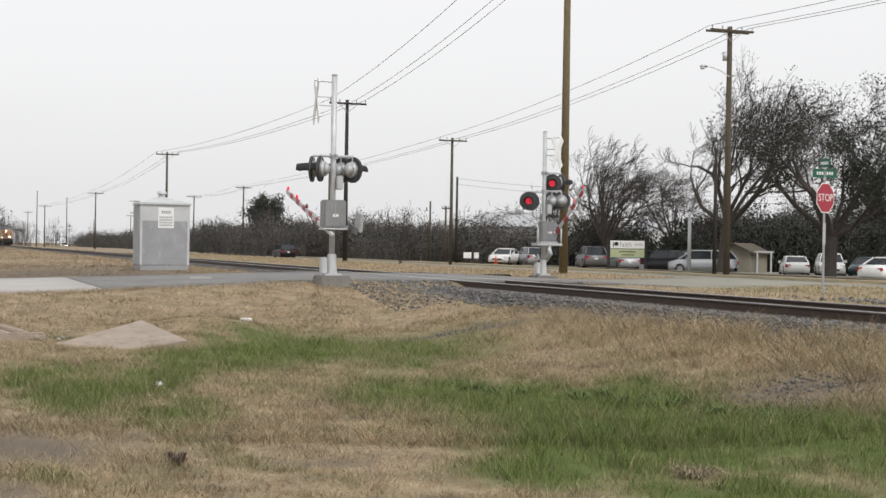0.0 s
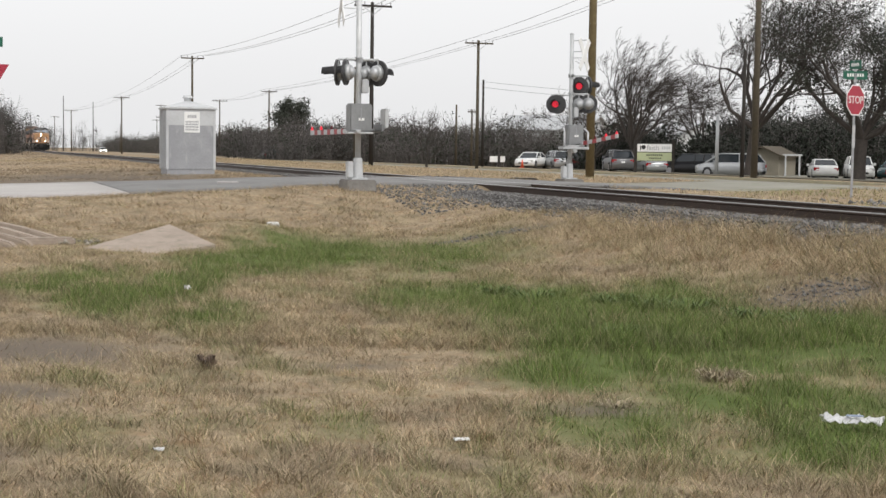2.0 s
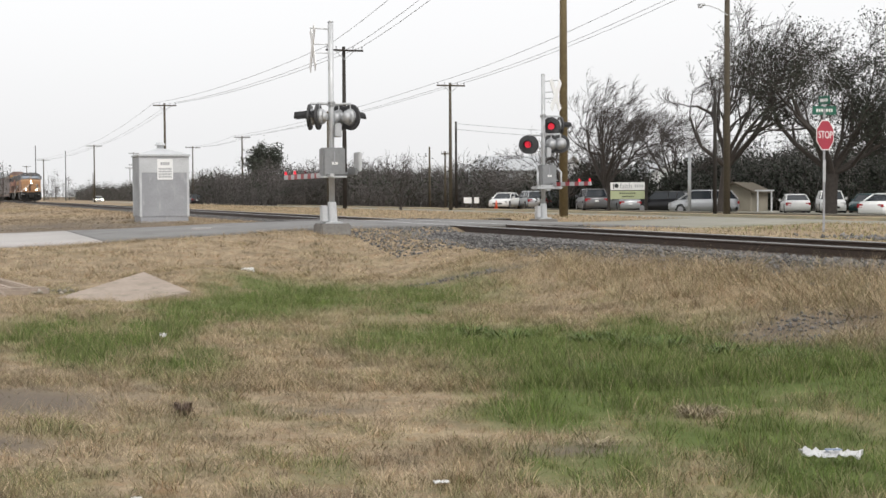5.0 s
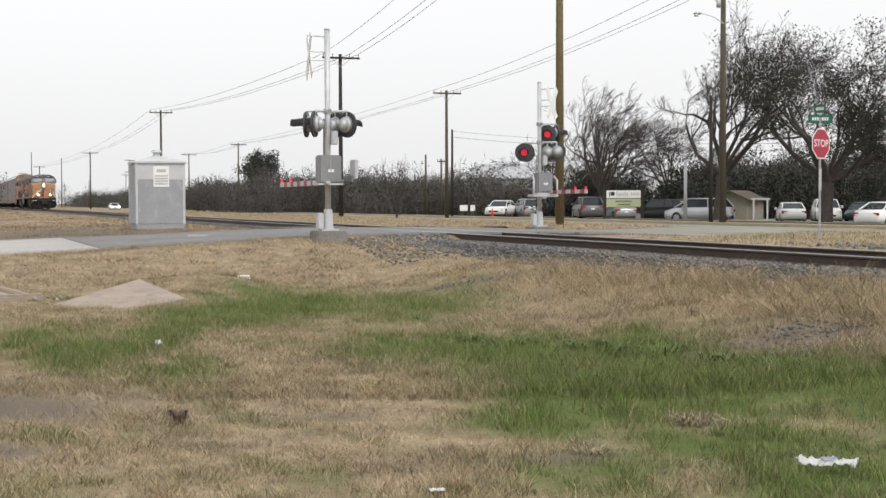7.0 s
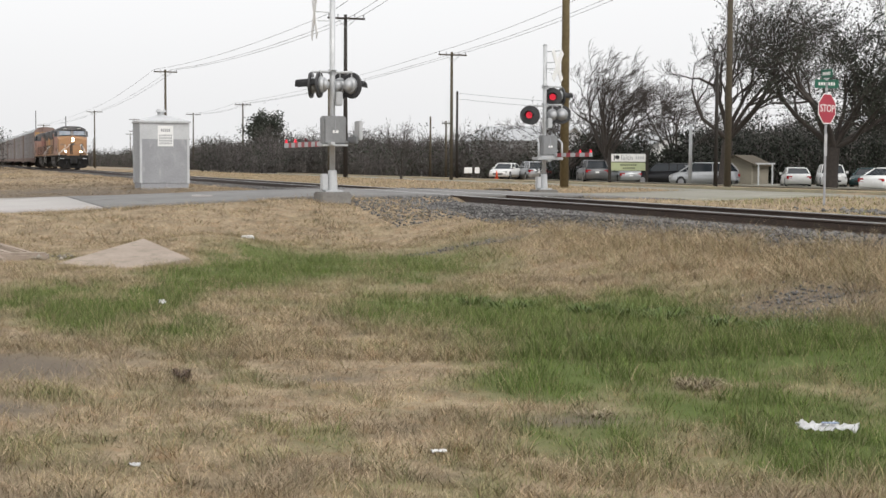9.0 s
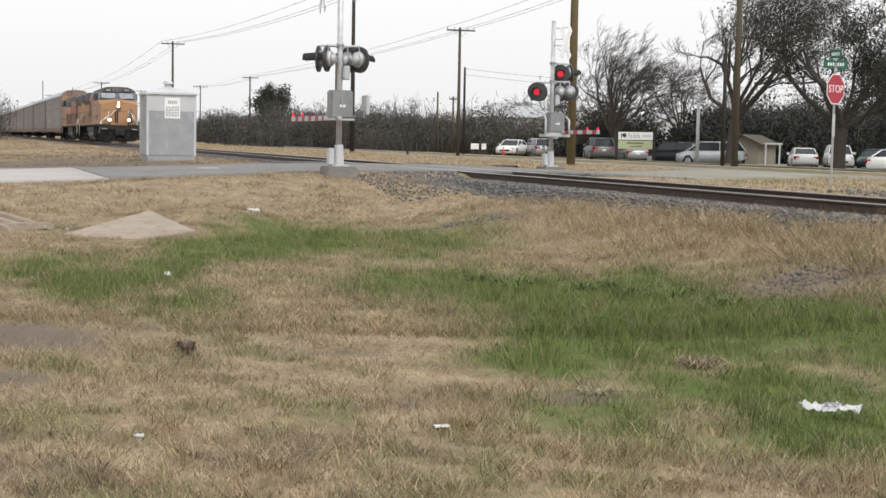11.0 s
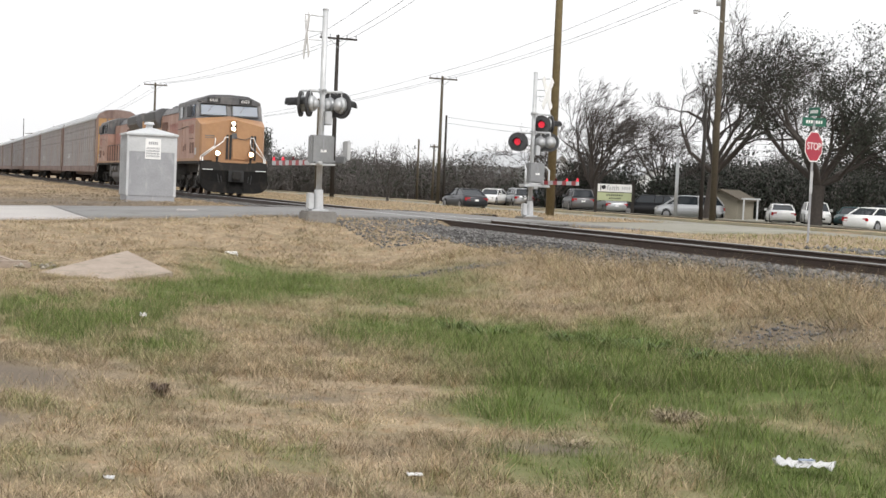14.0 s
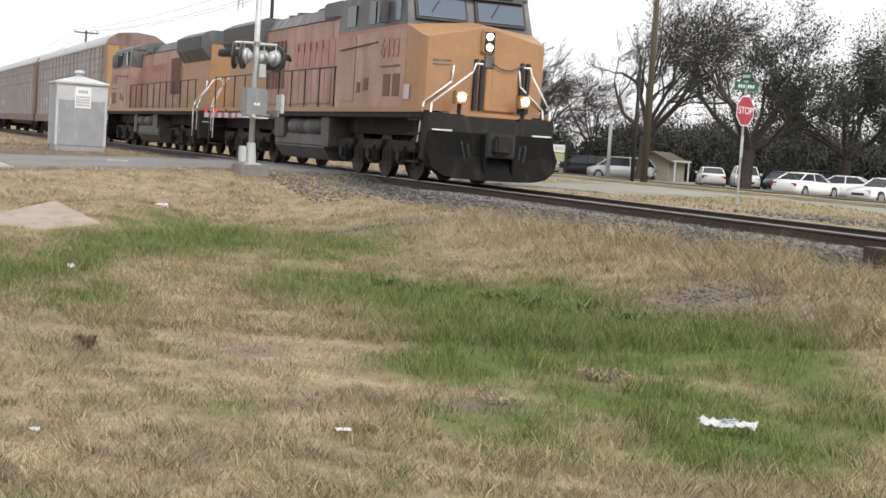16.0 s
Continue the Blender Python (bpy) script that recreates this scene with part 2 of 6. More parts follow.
GREEN = ((-4.95, 17.01, 1.08, 2.24, 0.92), (-3.67, 14.87, 0.86, 1.58, 0.92), (-3.42, 17.28, 0.73, 4.01, 1.13), (-2.48, 13.96, 0.66, 1.39, 0.86), (-3.02, 21.5, 1.25, 4.14, 1.24), (-2.16, 22.51, 1.07, 3.32, 1.08), (-0.5, 21.84, 1.49, 3.42, 0.81), (-0.1, 15.99, 1.18, 2.75, 0.92), (0.81, 14.83, 1.09, 3.02, 1.03), (1.11, 12.13, 0.96, 2.2, 1.24), (0.71, 10.6, 0.68, 1.01, 0.97), (2.09, 14.08, 1.04, 2.72, 1.19), (2.14, 11.79, 1.12, 2.08, 1.24), (3.2, 12.36, 0.98, 2.0, 1.19), (3.44, 11.0, 0.59, 2.53, 1.08), (2.13, 9.77, 1.03, 1.28, 1.13), (2.33, 8.42, 0.86, 1.27, 1.1), (1.14, 8.88, 0.56, 0.85, 0.9), (2.6, 6.0, 0.6, 0.9, 0.9), (-0.75, 4.7, 0.5, 0.5, 0.75))
DRY = ((-1.75, 14.08, 0.69, 0.64, 0.8), (1.98, 10.46, 0.21, 0.49, 0.7), (0.75, 8.14, 0.4, 0.33, 0.8), (-0.72, 13.08, 0.48, 0.68, 0.6), (4.1, 16.12, 0.78, 1.42, 0.9), (-1.56, 16.27, 0.4, 1.05, 0.5), (0.52, 12.3, 0.2, 0.45, 0.5))        # tan islands in it
APRON = ((-5.34, 24.78), (-4.17, 22.88), (-5.1, 21.4), (-6.22, 21.99))     # corners of the culvert's concrete apron
BARE = ((-3.4, 11.2, 0.8, 1.01), (-2.9, 8.85, 0.4, 0.34), (-1.0, 10.75, 0.35, 0.13), (0.9, 9.07, 0.3, 0.17), (3.9, 14.78, 0.9, 0.84), (5.3, 13.66, 1.2, 0.39), (1.95, 5.88, 0.33, 0.25), (-2.6, 6.94, 0.35, 0.28), (0.4, 24.3, 1.1, 0.39), (-10.5, 48.16, 3.2, 2.46), (-15.0, 52.64, 4.0, 3.36), (-13.0, 47.0, 5.0, 6.0))


def bareness(x, y):
    b = np.zeros_like(x)
    for cx, cy, rx, ry in BARE:
        b = np.maximum(b, np.exp(-(((x - cx) / rx) ** 2 + ((y - cy) / ry) ** 2)))
    return np.clip(b * 1.25 + 0.2 * bumps(x, y, 6.0, 5.0) * (b > 0.2), 0, 1)


def sheet(name, xs, ys, zs, faces, material, attrs=None):
    me = bpy.data.meshes.new(name)
    co = np.column_stack([np.ravel(xs), np.ravel(ys), np.ravel(zs)]).astype(np.float32)
    f = np.asarray(faces, np.int32)
    me.vertices.add(len(co))
    me.vertices.foreach_set("co", co.ravel())
    me.loops.add(f.size)
    me.loops.foreach_set("vertex_index", f.ravel())
    me.polygons.add(len(f))
    me.polygons.foreach_set("loop_start", np.arange(0, f.size, f.shape[1], dtype=np.int32))
    me.polygons.foreach_set("loop_total", np.full(len(f), f.shape[1], np.int32))
    for key, val in (attrs or {}).items():
        me.attributes.new(key, "FLOAT", "POINT").data.foreach_set("value", np.ravel(val).astype(np.float32))
    me.update(calc_edges=True)
    me.materials.append(material)
    return new(name, me)


def quads(nx, ny):
    i = np.arange((nx - 1) * (ny - 1))
    a = (i // (nx - 1)) * nx + i % (nx - 1)
    return np.column_stack([a, a + 1, a + nx + 1, a + nx])


def ground_material(name, blades=False):
    """Dry tan and green grass by the mesh's own growth values, with soil where it is bare."""
    m = mat(name, (0.475, 0.372, 0.248), (0.25, 0.195, 0.13), 2.4, 0.95, 0, 0.0 if blades else 0.03, fine=14, c3=(0.36, 0.24, 0.145), spots=0.45)
    n, l = m.node_tree.nodes, m.node_tree.links
    p = n["Principled BSDF"]
    p.inputs["Specular IOR Level"].default_value = 0.15
    dry = p.inputs["Base Color"].links[0].from_socket
    at, bare = n.new("ShaderNodeAttribute"), n.new("ShaderNodeAttribute")
    at.attribute_name, bare.attribute_name = "green", "bare"
    gr = n.new("ShaderNodeValToRGB")
    gr.color_ramp.elements[0].color, gr.color_ramp.elements[1].color = (0.066, 0.118, 0.022, 1), (0.135, 0.185, 0.045, 1)
    tex = n.new("ShaderNodeTexNoise")
    tex.inputs["Scale"].default_value = 3.0
    tc = n.new("ShaderNodeTexCoord")
    l.new(tc.outputs["Object"], tex.inputs["Vector"])
    l.new(tex.outputs["Fac"], gr.inputs[0])
    mx, mb = n.new("ShaderNodeMixRGB"), n.new("ShaderNodeMixRGB")
    l.new(at.outputs["Fac"], mx.inputs[0])
    l.new(dry, mx.inputs[1])
    l.new(gr.outputs[0], mx.inputs[2])
    l.new(bare.outputs["Fac"], mb.inputs[0])
    l.new(mx.outputs[0], mb.inputs[1])
    mb.inputs[2].default_value = (0.19, 0.155, 0.12, 1)
    out = mb.outputs[0]
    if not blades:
        # shade in the gaps between blades is put into the ground sheet's colour
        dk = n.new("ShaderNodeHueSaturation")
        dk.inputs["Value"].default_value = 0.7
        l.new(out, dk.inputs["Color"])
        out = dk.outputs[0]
    l.new(out, p.inputs["Base Color"])
    return varied(m, 0.52) if blades else m


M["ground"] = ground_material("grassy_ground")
M["blades"] = ground_material("grass_blades", True)
M["asphalt"] = mat("worn_pale_asphalt", (0.19, 0.185, 0.18), (0.14, 0.137, 0.133), 0.6, 0.9, 0, 0.004, fine=25, c3=(0.11, 0.105, 0.1), spots=0.3)
M["farasphalt"] = mat("dusty_road_asphalt", (0.25, 0.24, 0.2), (0.2, 0.19, 0.155), 0.35, 0.9, 0, 0.004, fine=20, c3=(0.17, 0.17, 0.12), spots=0.4)
M["pavement"] = mat("pale_concrete_paving", (0.4, 0.38, 0.36), (0.33, 0.31, 0.3), 0.5, 0.85, 0, 0.003, fine=12)
# both ballast tones are darkened to hold the shadow on the shoulder below the rails
M["ballast"] = varied(mat("ballast_stone", (0.15, 0.145, 0.14), (0.09, 0.085, 0.082), 9, 0.9, 0, 0.01), 0.5)
M["ballastbed"] = mat("packed_ballast", (0.07, 0.064, 0.06), (0.045, 0.042, 0.04), 6, 0.95, 0, 0.04, fine=30)


def build_ground():
    # one sheet, fine near the eye, reaching the horizon
    gx = np.unique(np.concatenate([np.arange(-14, 14.01, 0.2), np.geomspace(14.3, 2600, 46), -np.geomspace(14.3, 2600, 46)]))
    gy = np.unique(np.concatenate([np.arange(1, 34, 0.2), np.geomspace(34.3, 3600, 70), 1 - np.geomspace(0.3, 800, 22)]))
    x, y = np.meshgrid(gx, gy)
    z = land(x, y)
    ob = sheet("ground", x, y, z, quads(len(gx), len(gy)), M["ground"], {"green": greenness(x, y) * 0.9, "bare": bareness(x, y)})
    ob.data.shade_smooth()
    tagged(ob, "dry winter grass with green patches and bare soil", "ground", kind="structure")


def strip(name, material, left, right, lift, n=60, label="", cat="road", cols=6):
    """A paved strip between two lines of (s, p), laid on the ground."""
    la, ra = np.array(left, float), np.array(right, float)
    k = np.linspace(0, 1, n)
    def run(a):
        d = np.r_[0, np.cumsum(np.hypot(*np.diff(a, axis=0).T))]
        return np.column_stack([np.interp(k * d[-1], d, a[:, 0]), np.interp(k * d[-1], d, a[:, 1])])
    a, b = run(la), run(ra)
    w = np.linspace(0, 1, cols)[None, :, None]
    g = a[:, None] * (1 - w) + b[:, None] * w
    s, p = g[..., 0], g[..., 1]
    x, y = P0.x + U.x * s - N.x * p, P0.y + U.y * s - N.y * p
    z = land(x, y, False) + (lift(s, p) if callable(lift) else lift)
    ob = sheet(name, x, y, z, quads(cols, n), material)
    m = ob.modifiers.new("slab", "SOLIDIFY")
    m.thickness, m.offset = 0.08, 1
    return tagged(ob, label, cat, kind="structure")


def build_roads():
    strip("crossing_road", M["asphalt"], ((-12.6, -6.0), (-12.6, -5.0), (-12.5, 0), (-13.4, 6), (-15.4, 9.2)), ((-4.6, -6.0), (-4.5, -5.0), (-4.3, 0), (-4.2, 6), (-4.5, 9.2)), 0.034, 90, "worn grey asphalt road over the level crossing", cols=8)
    strip("crossing_approach", M["farasphalt"], ((-16.4, -17.04), (-12.6, -6.01)), ((-8.4, -17.04), (-4.6, -6.01)), 0.034, 40, "dusty asphalt road between the crossing and the main road")
    strip("side_street", M["pavement"], ((-15.4, 9.21), (-15.8, 16), (-12.9, 60)), ((-4.5, 9.21), (-4.4, 16), (-1.3, 60)), 0.034, 40, "pale concrete side street")
    strip("far_road", M["farasphalt"], ((-770, -28.5), (130, -28.5)), ((-770, -17.05), (130, -17.05)), 0.02, 200, "dusty pale asphalt road beyond the track")
    strip("parking_lot", M["farasphalt"], ((-82, -52), (44, -52)), ((-82, -34), (44, -34)), 0.02, 60, "dusty parking lot", "parking lot")
    kb = B()
    for i in range(60):
        a = W(-150 + i * 4.4, -28.7)
        bmesh.ops.create_cube(kb, size=1, matrix=Matrix.Translation((a.x, a.y, 0.32)) @ pose(0, 0, 0, 0, 0, TA) @ Matrix.Diagonal((0.3, 4.38, 0.16, 1)))
    tagged(part("kerb", kb, mat("yellowed_kerb_concrete", (0.42, 0.37, 0.24), (0.33, 0.3, 0.22), 1, 0.8)), "yellowed concrete kerb along the far road", "kerb", kind="structure")


def build_track():
    # ballast bed, stones, ties and rails
    prof = ((-2.9, 0.42), (-2.1, 0.68), (-1.0, 0.66), (1.0, 0.66), (1.75, 0.67), (2.5, 0.38), (2.5, 0.2), (-2.9, 0.2))
    bm = B()
    loft(bm, [[W(s, p, z) for p, z in prof] for s in (-700, -300, -100, -30, 0, 15, 40, 110)])
    tagged(part("track_bed", bm, M["ballastbed"]), "grey crushed stone bed of the railway", "track bed", kind="structure")
    rng = np.random.default_rng(5)
    n = 16000
    s = np.where(rng.random(n) < 0.75, -15.5 + 35 * rng.random(n) ** 1.25, rng.uniform(-66, -15.5, n))
    p = np.where(rng.random(n) < 0.85, 0.95 + 1.6 * rng.random(n), rng.uniform(-2.8, -0.9, n))
    s, p = np.r_[s, rng.uniform(-4.0, 1.1, 700)], np.r_[p, rng.uniform(2.5, 3.9, 700)]
    keep = ~((s > -12.6) & (s < -4.2))
    s, p = s[keep], p[keep]
    x, y = P0.x + U.x * s - N.x * p, P0.y + U.y * s - N.y * p
    z = np.maximum(np.interp(p, [-2.9, -2.1, 1.75, 2.5, 3.0], [0.44, 0.68, 0.67, 0.42, 0.1]), land(x, y)) + 0.005
    stones("ballast_stones", x, y, z, rng.uniform(0.018, 0.05, len(x)), M["ballast"], rng, "loose grey ballast stones beside the rails", "ballast")
    track = thing("railway_track", Matrix(), "rusty steel rails on dark timber ties", "railway track", kind="structure")
    for side in (-0.753, 0.753):
        for nm, poly, m in (("rail", ((-0.07, 0.0), (0.07, 0.0), (0.012, 0.03), (0.012, 0.12), (0.036, 0.135), (0.036, 0.158), (-0.036, 0.158), (-0.036, 0.135), (-0.012, 0.12), (-0.012, 0.03)), M["rail"]),
                            ("rail_head", ((-0.034, 0.158), (0.034, 0.158), (0.03, 0.171), (-0.03, 0.171)), M["railtop"])):
            bm = B()
            loft(bm, [[W(s, side + a, RAIL_Z - 0.171 + z) for a, z in poly] for s in (-700, -200, -60, 0, 20, 110)])
            part(nm, bm, m, track)
    bm = bx(B(), -1.3, 1.3, -0.115, 0.115, 0, 0.16, 0.01)
    first = part("tie", bm, M["tie"], track)
    for i in range(190):
        o = first if i == 0 else new("tie", first.data)
        o.parent = track
        w = W(28.5 - i * 0.53, 0, RAIL_Z - 0.171 - 0.165 + random.uniform(-0.01, 0.006))
        o.matrix_basis = pose(w.x, w.y, w.z, 0, 0, TA + random.uniform(-1, 1))


def stones(name, x, y, z, r, material, rng, label, cat):
    n = len(x)
    base = np.array([(1, 0, 0), (-1, 0, 0), (0, 1, 0), (0, -1, 0), (0, 0, 1), (0, 0, -0.6)], float)
    f = np.array([(0, 2, 4), (2, 1, 4), (1, 3, 4), (3, 0, 4), (2, 0, 5), (1, 2, 5), (3, 1, 5), (0, 3, 5)])
    a = rng.uniform(0, 6.28, n)
    v = base[None] * rng.uniform(0.6, 1.4, (n, 6, 3)) * r[:, None, None] * np.array([1, 1, 0.75])
    c, d = np.cos(a)[:, None], np.sin(a)[:, None]
    vx, vy = v[..., 0] * c - v[..., 1] * d + x[:, None], v[..., 0] * d + v[..., 1] * c + y[:, None]
    vz = v[..., 2] + z[:, None]
    faces = (f[None] + 6 * np.arange(n)[:, None, None]).reshape(-1, 3)
    return tagged(sheet(name, vx, vy, vz, faces, material), label, cat, kind="stuff")


def grass(name, n, xlo, xhi, ylo, yhi, hgt, wid, seed, label, simple=False):
    """Thin bent blades over a stretch of the plan: three points up each blade."""
    rng = np.random.default_rng(seed)
    y = np.exp(rng.uniform(np.log(ylo), np.log(yhi), n))
    x = rng.uniform(-1, 1, n) * (y * 0.42 + 0.6) + y * 0.0
    ok = (x > xlo) & (x < xhi)
    x, y = x[ok], y[ok]
    # two blades in three gather in tufts and lean out of them
    gather = rng.random(len(x)) < 0.68
    mids = rng.integers(0, len(x), max(len(x) // 34, 1))
    pick = mids[rng.integers(0, len(mids), len(x))]
    size = (0.022 + 0.0042 * y[pick]) * rng.uniform(0.5, 1.6, len(x))[pick]
    ox, oy = rng.normal(0, 1, len(x)) * size, rng.normal(0, 1, len(x)) * size
    strong = rng.uniform(0.6, 1.5, len(x))[pick]
    x, y = np.where(gather, x[pick] + ox, x), np.where(gather, y[pick] + oy, y)
    out_way = np.where(gather, np.arctan2(oy, ox), rng.uniform(0, 6.283, len(x)))
    strong = np.where(gather, strong, 0.7)
    s, p = sp(x, y)
    road = (s > -17) & (s < -4.6) & (p > -1)
    slab = np.ones(len(x), bool)
    for (ax, ay), (bx_, by_) in zip(APRON, APRON[1:] + APRON[:1]):
        slab &= (bx_ - ax) * (y - ay) - (by_ - ay) * (x - ax) < 0.05
    b, g = bareness(x, y), greenness(x, y)
    ok = (p > 2.35 - 0.75 * smooth(s, 2.2, 8.8) + 0.25 * bumps(x, y, 3)) & ~road & ~slab & (rng.random(len(x)) > b * 0.82)
    x, y, b, g, s, p, strong, out_way = x[ok], y[ok], b[ok], g[ok], s[ok], p[ok], strong[ok], out_way[ok]
    n = len(x)
    tuft = 0.15 + 0.85 * patches(x, y, 2.2, 11) + 0.95 * patches(x, y, 6.5, 12) ** 1.5 + 0.15 * bumps(x, y, 4.1, 3)
    bank = 1 + 1.7 * np.exp(-((p - 2.5) / 1.3) ** 2) * smooth(s, 2.2, 8.8)
    h = hgt * rng.uniform(0.45, 1.25, n) * np.clip(tuft, 0.25, 1.6) * bank * strong * (1 + 0.5 * g)
    w = wid * rng.uniform(0.6, 1.4, n)
    a = rng.uniform(0, 6.283, n)
    lean = h * rng.uniform(0.3, 1.9, n) * (1 - 0.45 * g)
    la = out_way + rng.normal(0, 0.8, n)
    z = land(x, y) - 0.012
    cx, cy, lx, ly = np.cos(a) * w, np.sin(a) * w, np.cos(la) * lean, np.sin(la) * lean
    top = np.exp(-((p - 2.5) / 1.5) ** 2) * smooth(s, 2.2, 8.8)
    gg = np.clip(g * (1 - 0.8 * top) + rng.normal(0, 0.27, n), 0, 1)
    bb = np.clip(b * 0.4 + rng.uniform(0, 0.5, n) ** 2 * 1.2 + 1.1 * np.clip(patches(x, y, 2.7, 14) - 0.55, 0, 1) * (1 - g) + 0.7 * np.clip(patches(x, y, 8, 15) - 0.6, 0, 1), 0, 1) * (1 - 0.9 * top)
    if simple:
        tri = np.ones((1, 3))
        tagged(sheet(name, np.column_stack([x - cx, x + cx, x + lx]), np.column_stack([y - cy, y + cy, y + ly]), np.column_stack([z, z, z + h]), np.arange(3 * n).reshape(-1, 3), M["blades"],
                     {"green": gg[:, None] * tri, "bare": bb[:, None] * tri}), label, "grass", kind="stuff")
        return
    vx = np.column_stack([x - cx, x + cx, x + lx * 0.4 + cx * 0.7, x + lx * 0.4 - cx * 0.7, x + lx])
    vy = np.column_stack([y - cy, y + cy, y + ly * 0.4 + cy * 0.7, y + ly * 0.4 - cy * 0.7, y + ly])
    vz = np.column_stack([z, z, z + h * 0.6, z + h * 0.6, z + h])
    k = 5 * np.arange(n)[:, None]
    faces = np.concatenate([k + np.array([[0, 1, 2]]), k + np.array([[0, 2, 3]]), k + np.array([[3, 2, 4]])])
    one = np.ones((1, 5))
    tagged(sheet(name, vx, vy, vz, faces, M["blades"], {"green": gg[:, None] * one, "bare": bb[:, None] * one}), label, "grass", kind="stuff")


build_ground()
build_roads()
build_track()


# ---- level crossing signals ----
def light_unit(parent, x, y, z, aim, lit):
    """A flashing-light head. aim: degrees, 0 looks along -y of the signal, turned to the left."""
    q = part("light_head", cyl(B(), (0, 0.02, 0), (0, -0.03, 0), 0.3, 28), M["disc"], parent, "round black background disc")
    q.matrix_basis = pose(x, y, z, 0, 0, aim)
    part("housing", cyl(cyl(B(), (0, 0.02, 0), (0, 0.12, 0), 0.2, 20, 0.17), (0, 0.12, 0), (0, 0.22, 0), 0.17, 20, 0.07), M["galv"], q, "grey domed housing", True)
    part("lens", cyl(B(), (0, -0.03, 0), (0, -0.05, 0), 0.105, 24), M["lit"] if lit else M["dull"], q, "glowing red lens" if lit else "unlit red lens")
    bm = B()
    rings = []
    for k, yy in enumerate((-0.03, -0.36)):
        rings.append([(0.155 * math.cos(radians(a)) * (1 - 0.12 * k), yy, 0.155 * math.sin(radians(a)) - 0.03 * k) for a in range(-5, 186, 19)])
    vs = [[bm.verts.new(c) for c in r] for r in rings]
    for i in range(len(vs[0]) - 1):
        bm.faces.new((vs[0][i], vs[0][i + 1], vs[1][i + 1], vs[1][i]))
    bmesh.ops.solidify(bm, geom=bm.faces[:], thickness=0.012)
    part("visor", bm, M["disc"], q)
    return q


def gate_arm(parent, m, length, weight):
    arm = part("gate_arm", bx(B(), -0.02, 0.02, 0.25, length, -0.06, 0.06, 0.006), M["lightgrey"], parent, "white barrier arm with red stripes")
    arm.matrix_basis = m
    y = 0.5
    while y < length - 0.1:
        part("red_stripe", bx(B(), -0.024, 0.024, y, min(y + 0.3, length + 0.002), -0.062, 0.062), M["redstripe"], arm)
        y += 0.68
    for k in (0.45, 0.72, 0.97):
        part("arm_lamp", cyl(bx(B(), -0.03, 0.03, length * k - 0.03, length * k + 0.03, 0.06, 0.1), (0, length * k, 0.1), (0, length * k, 0.15), 0.025, 10), M["lit"] if k > 0.5 else M["dull"], arm, "small glowing red lamp", True)
    part("arm_bracket", bx(bx(B(), -0.06, 0.06, -0.1, 0.5, -0.05, 0.05, 0.01), -0.05, 0.05, -0.75, 0.0, -0.03, 0.03, 0.01), M["alu"], arm)
    part("counterweight", bx(B(), *weight, 0.02), M["alu"], arm, "grey counterweight plate")
    if weight[0] > 0:
        part("cross_shaft", bx(cyl(B(), (0, -0.1, 0.02), (weight[1], -0.1, 0.02), 0.05, 10), weight[0] - 0.05, weight[0], weight[2] + 0.1, 0.0, 0.0, 0.16, 0.01), M["case"], arm)
    return arm


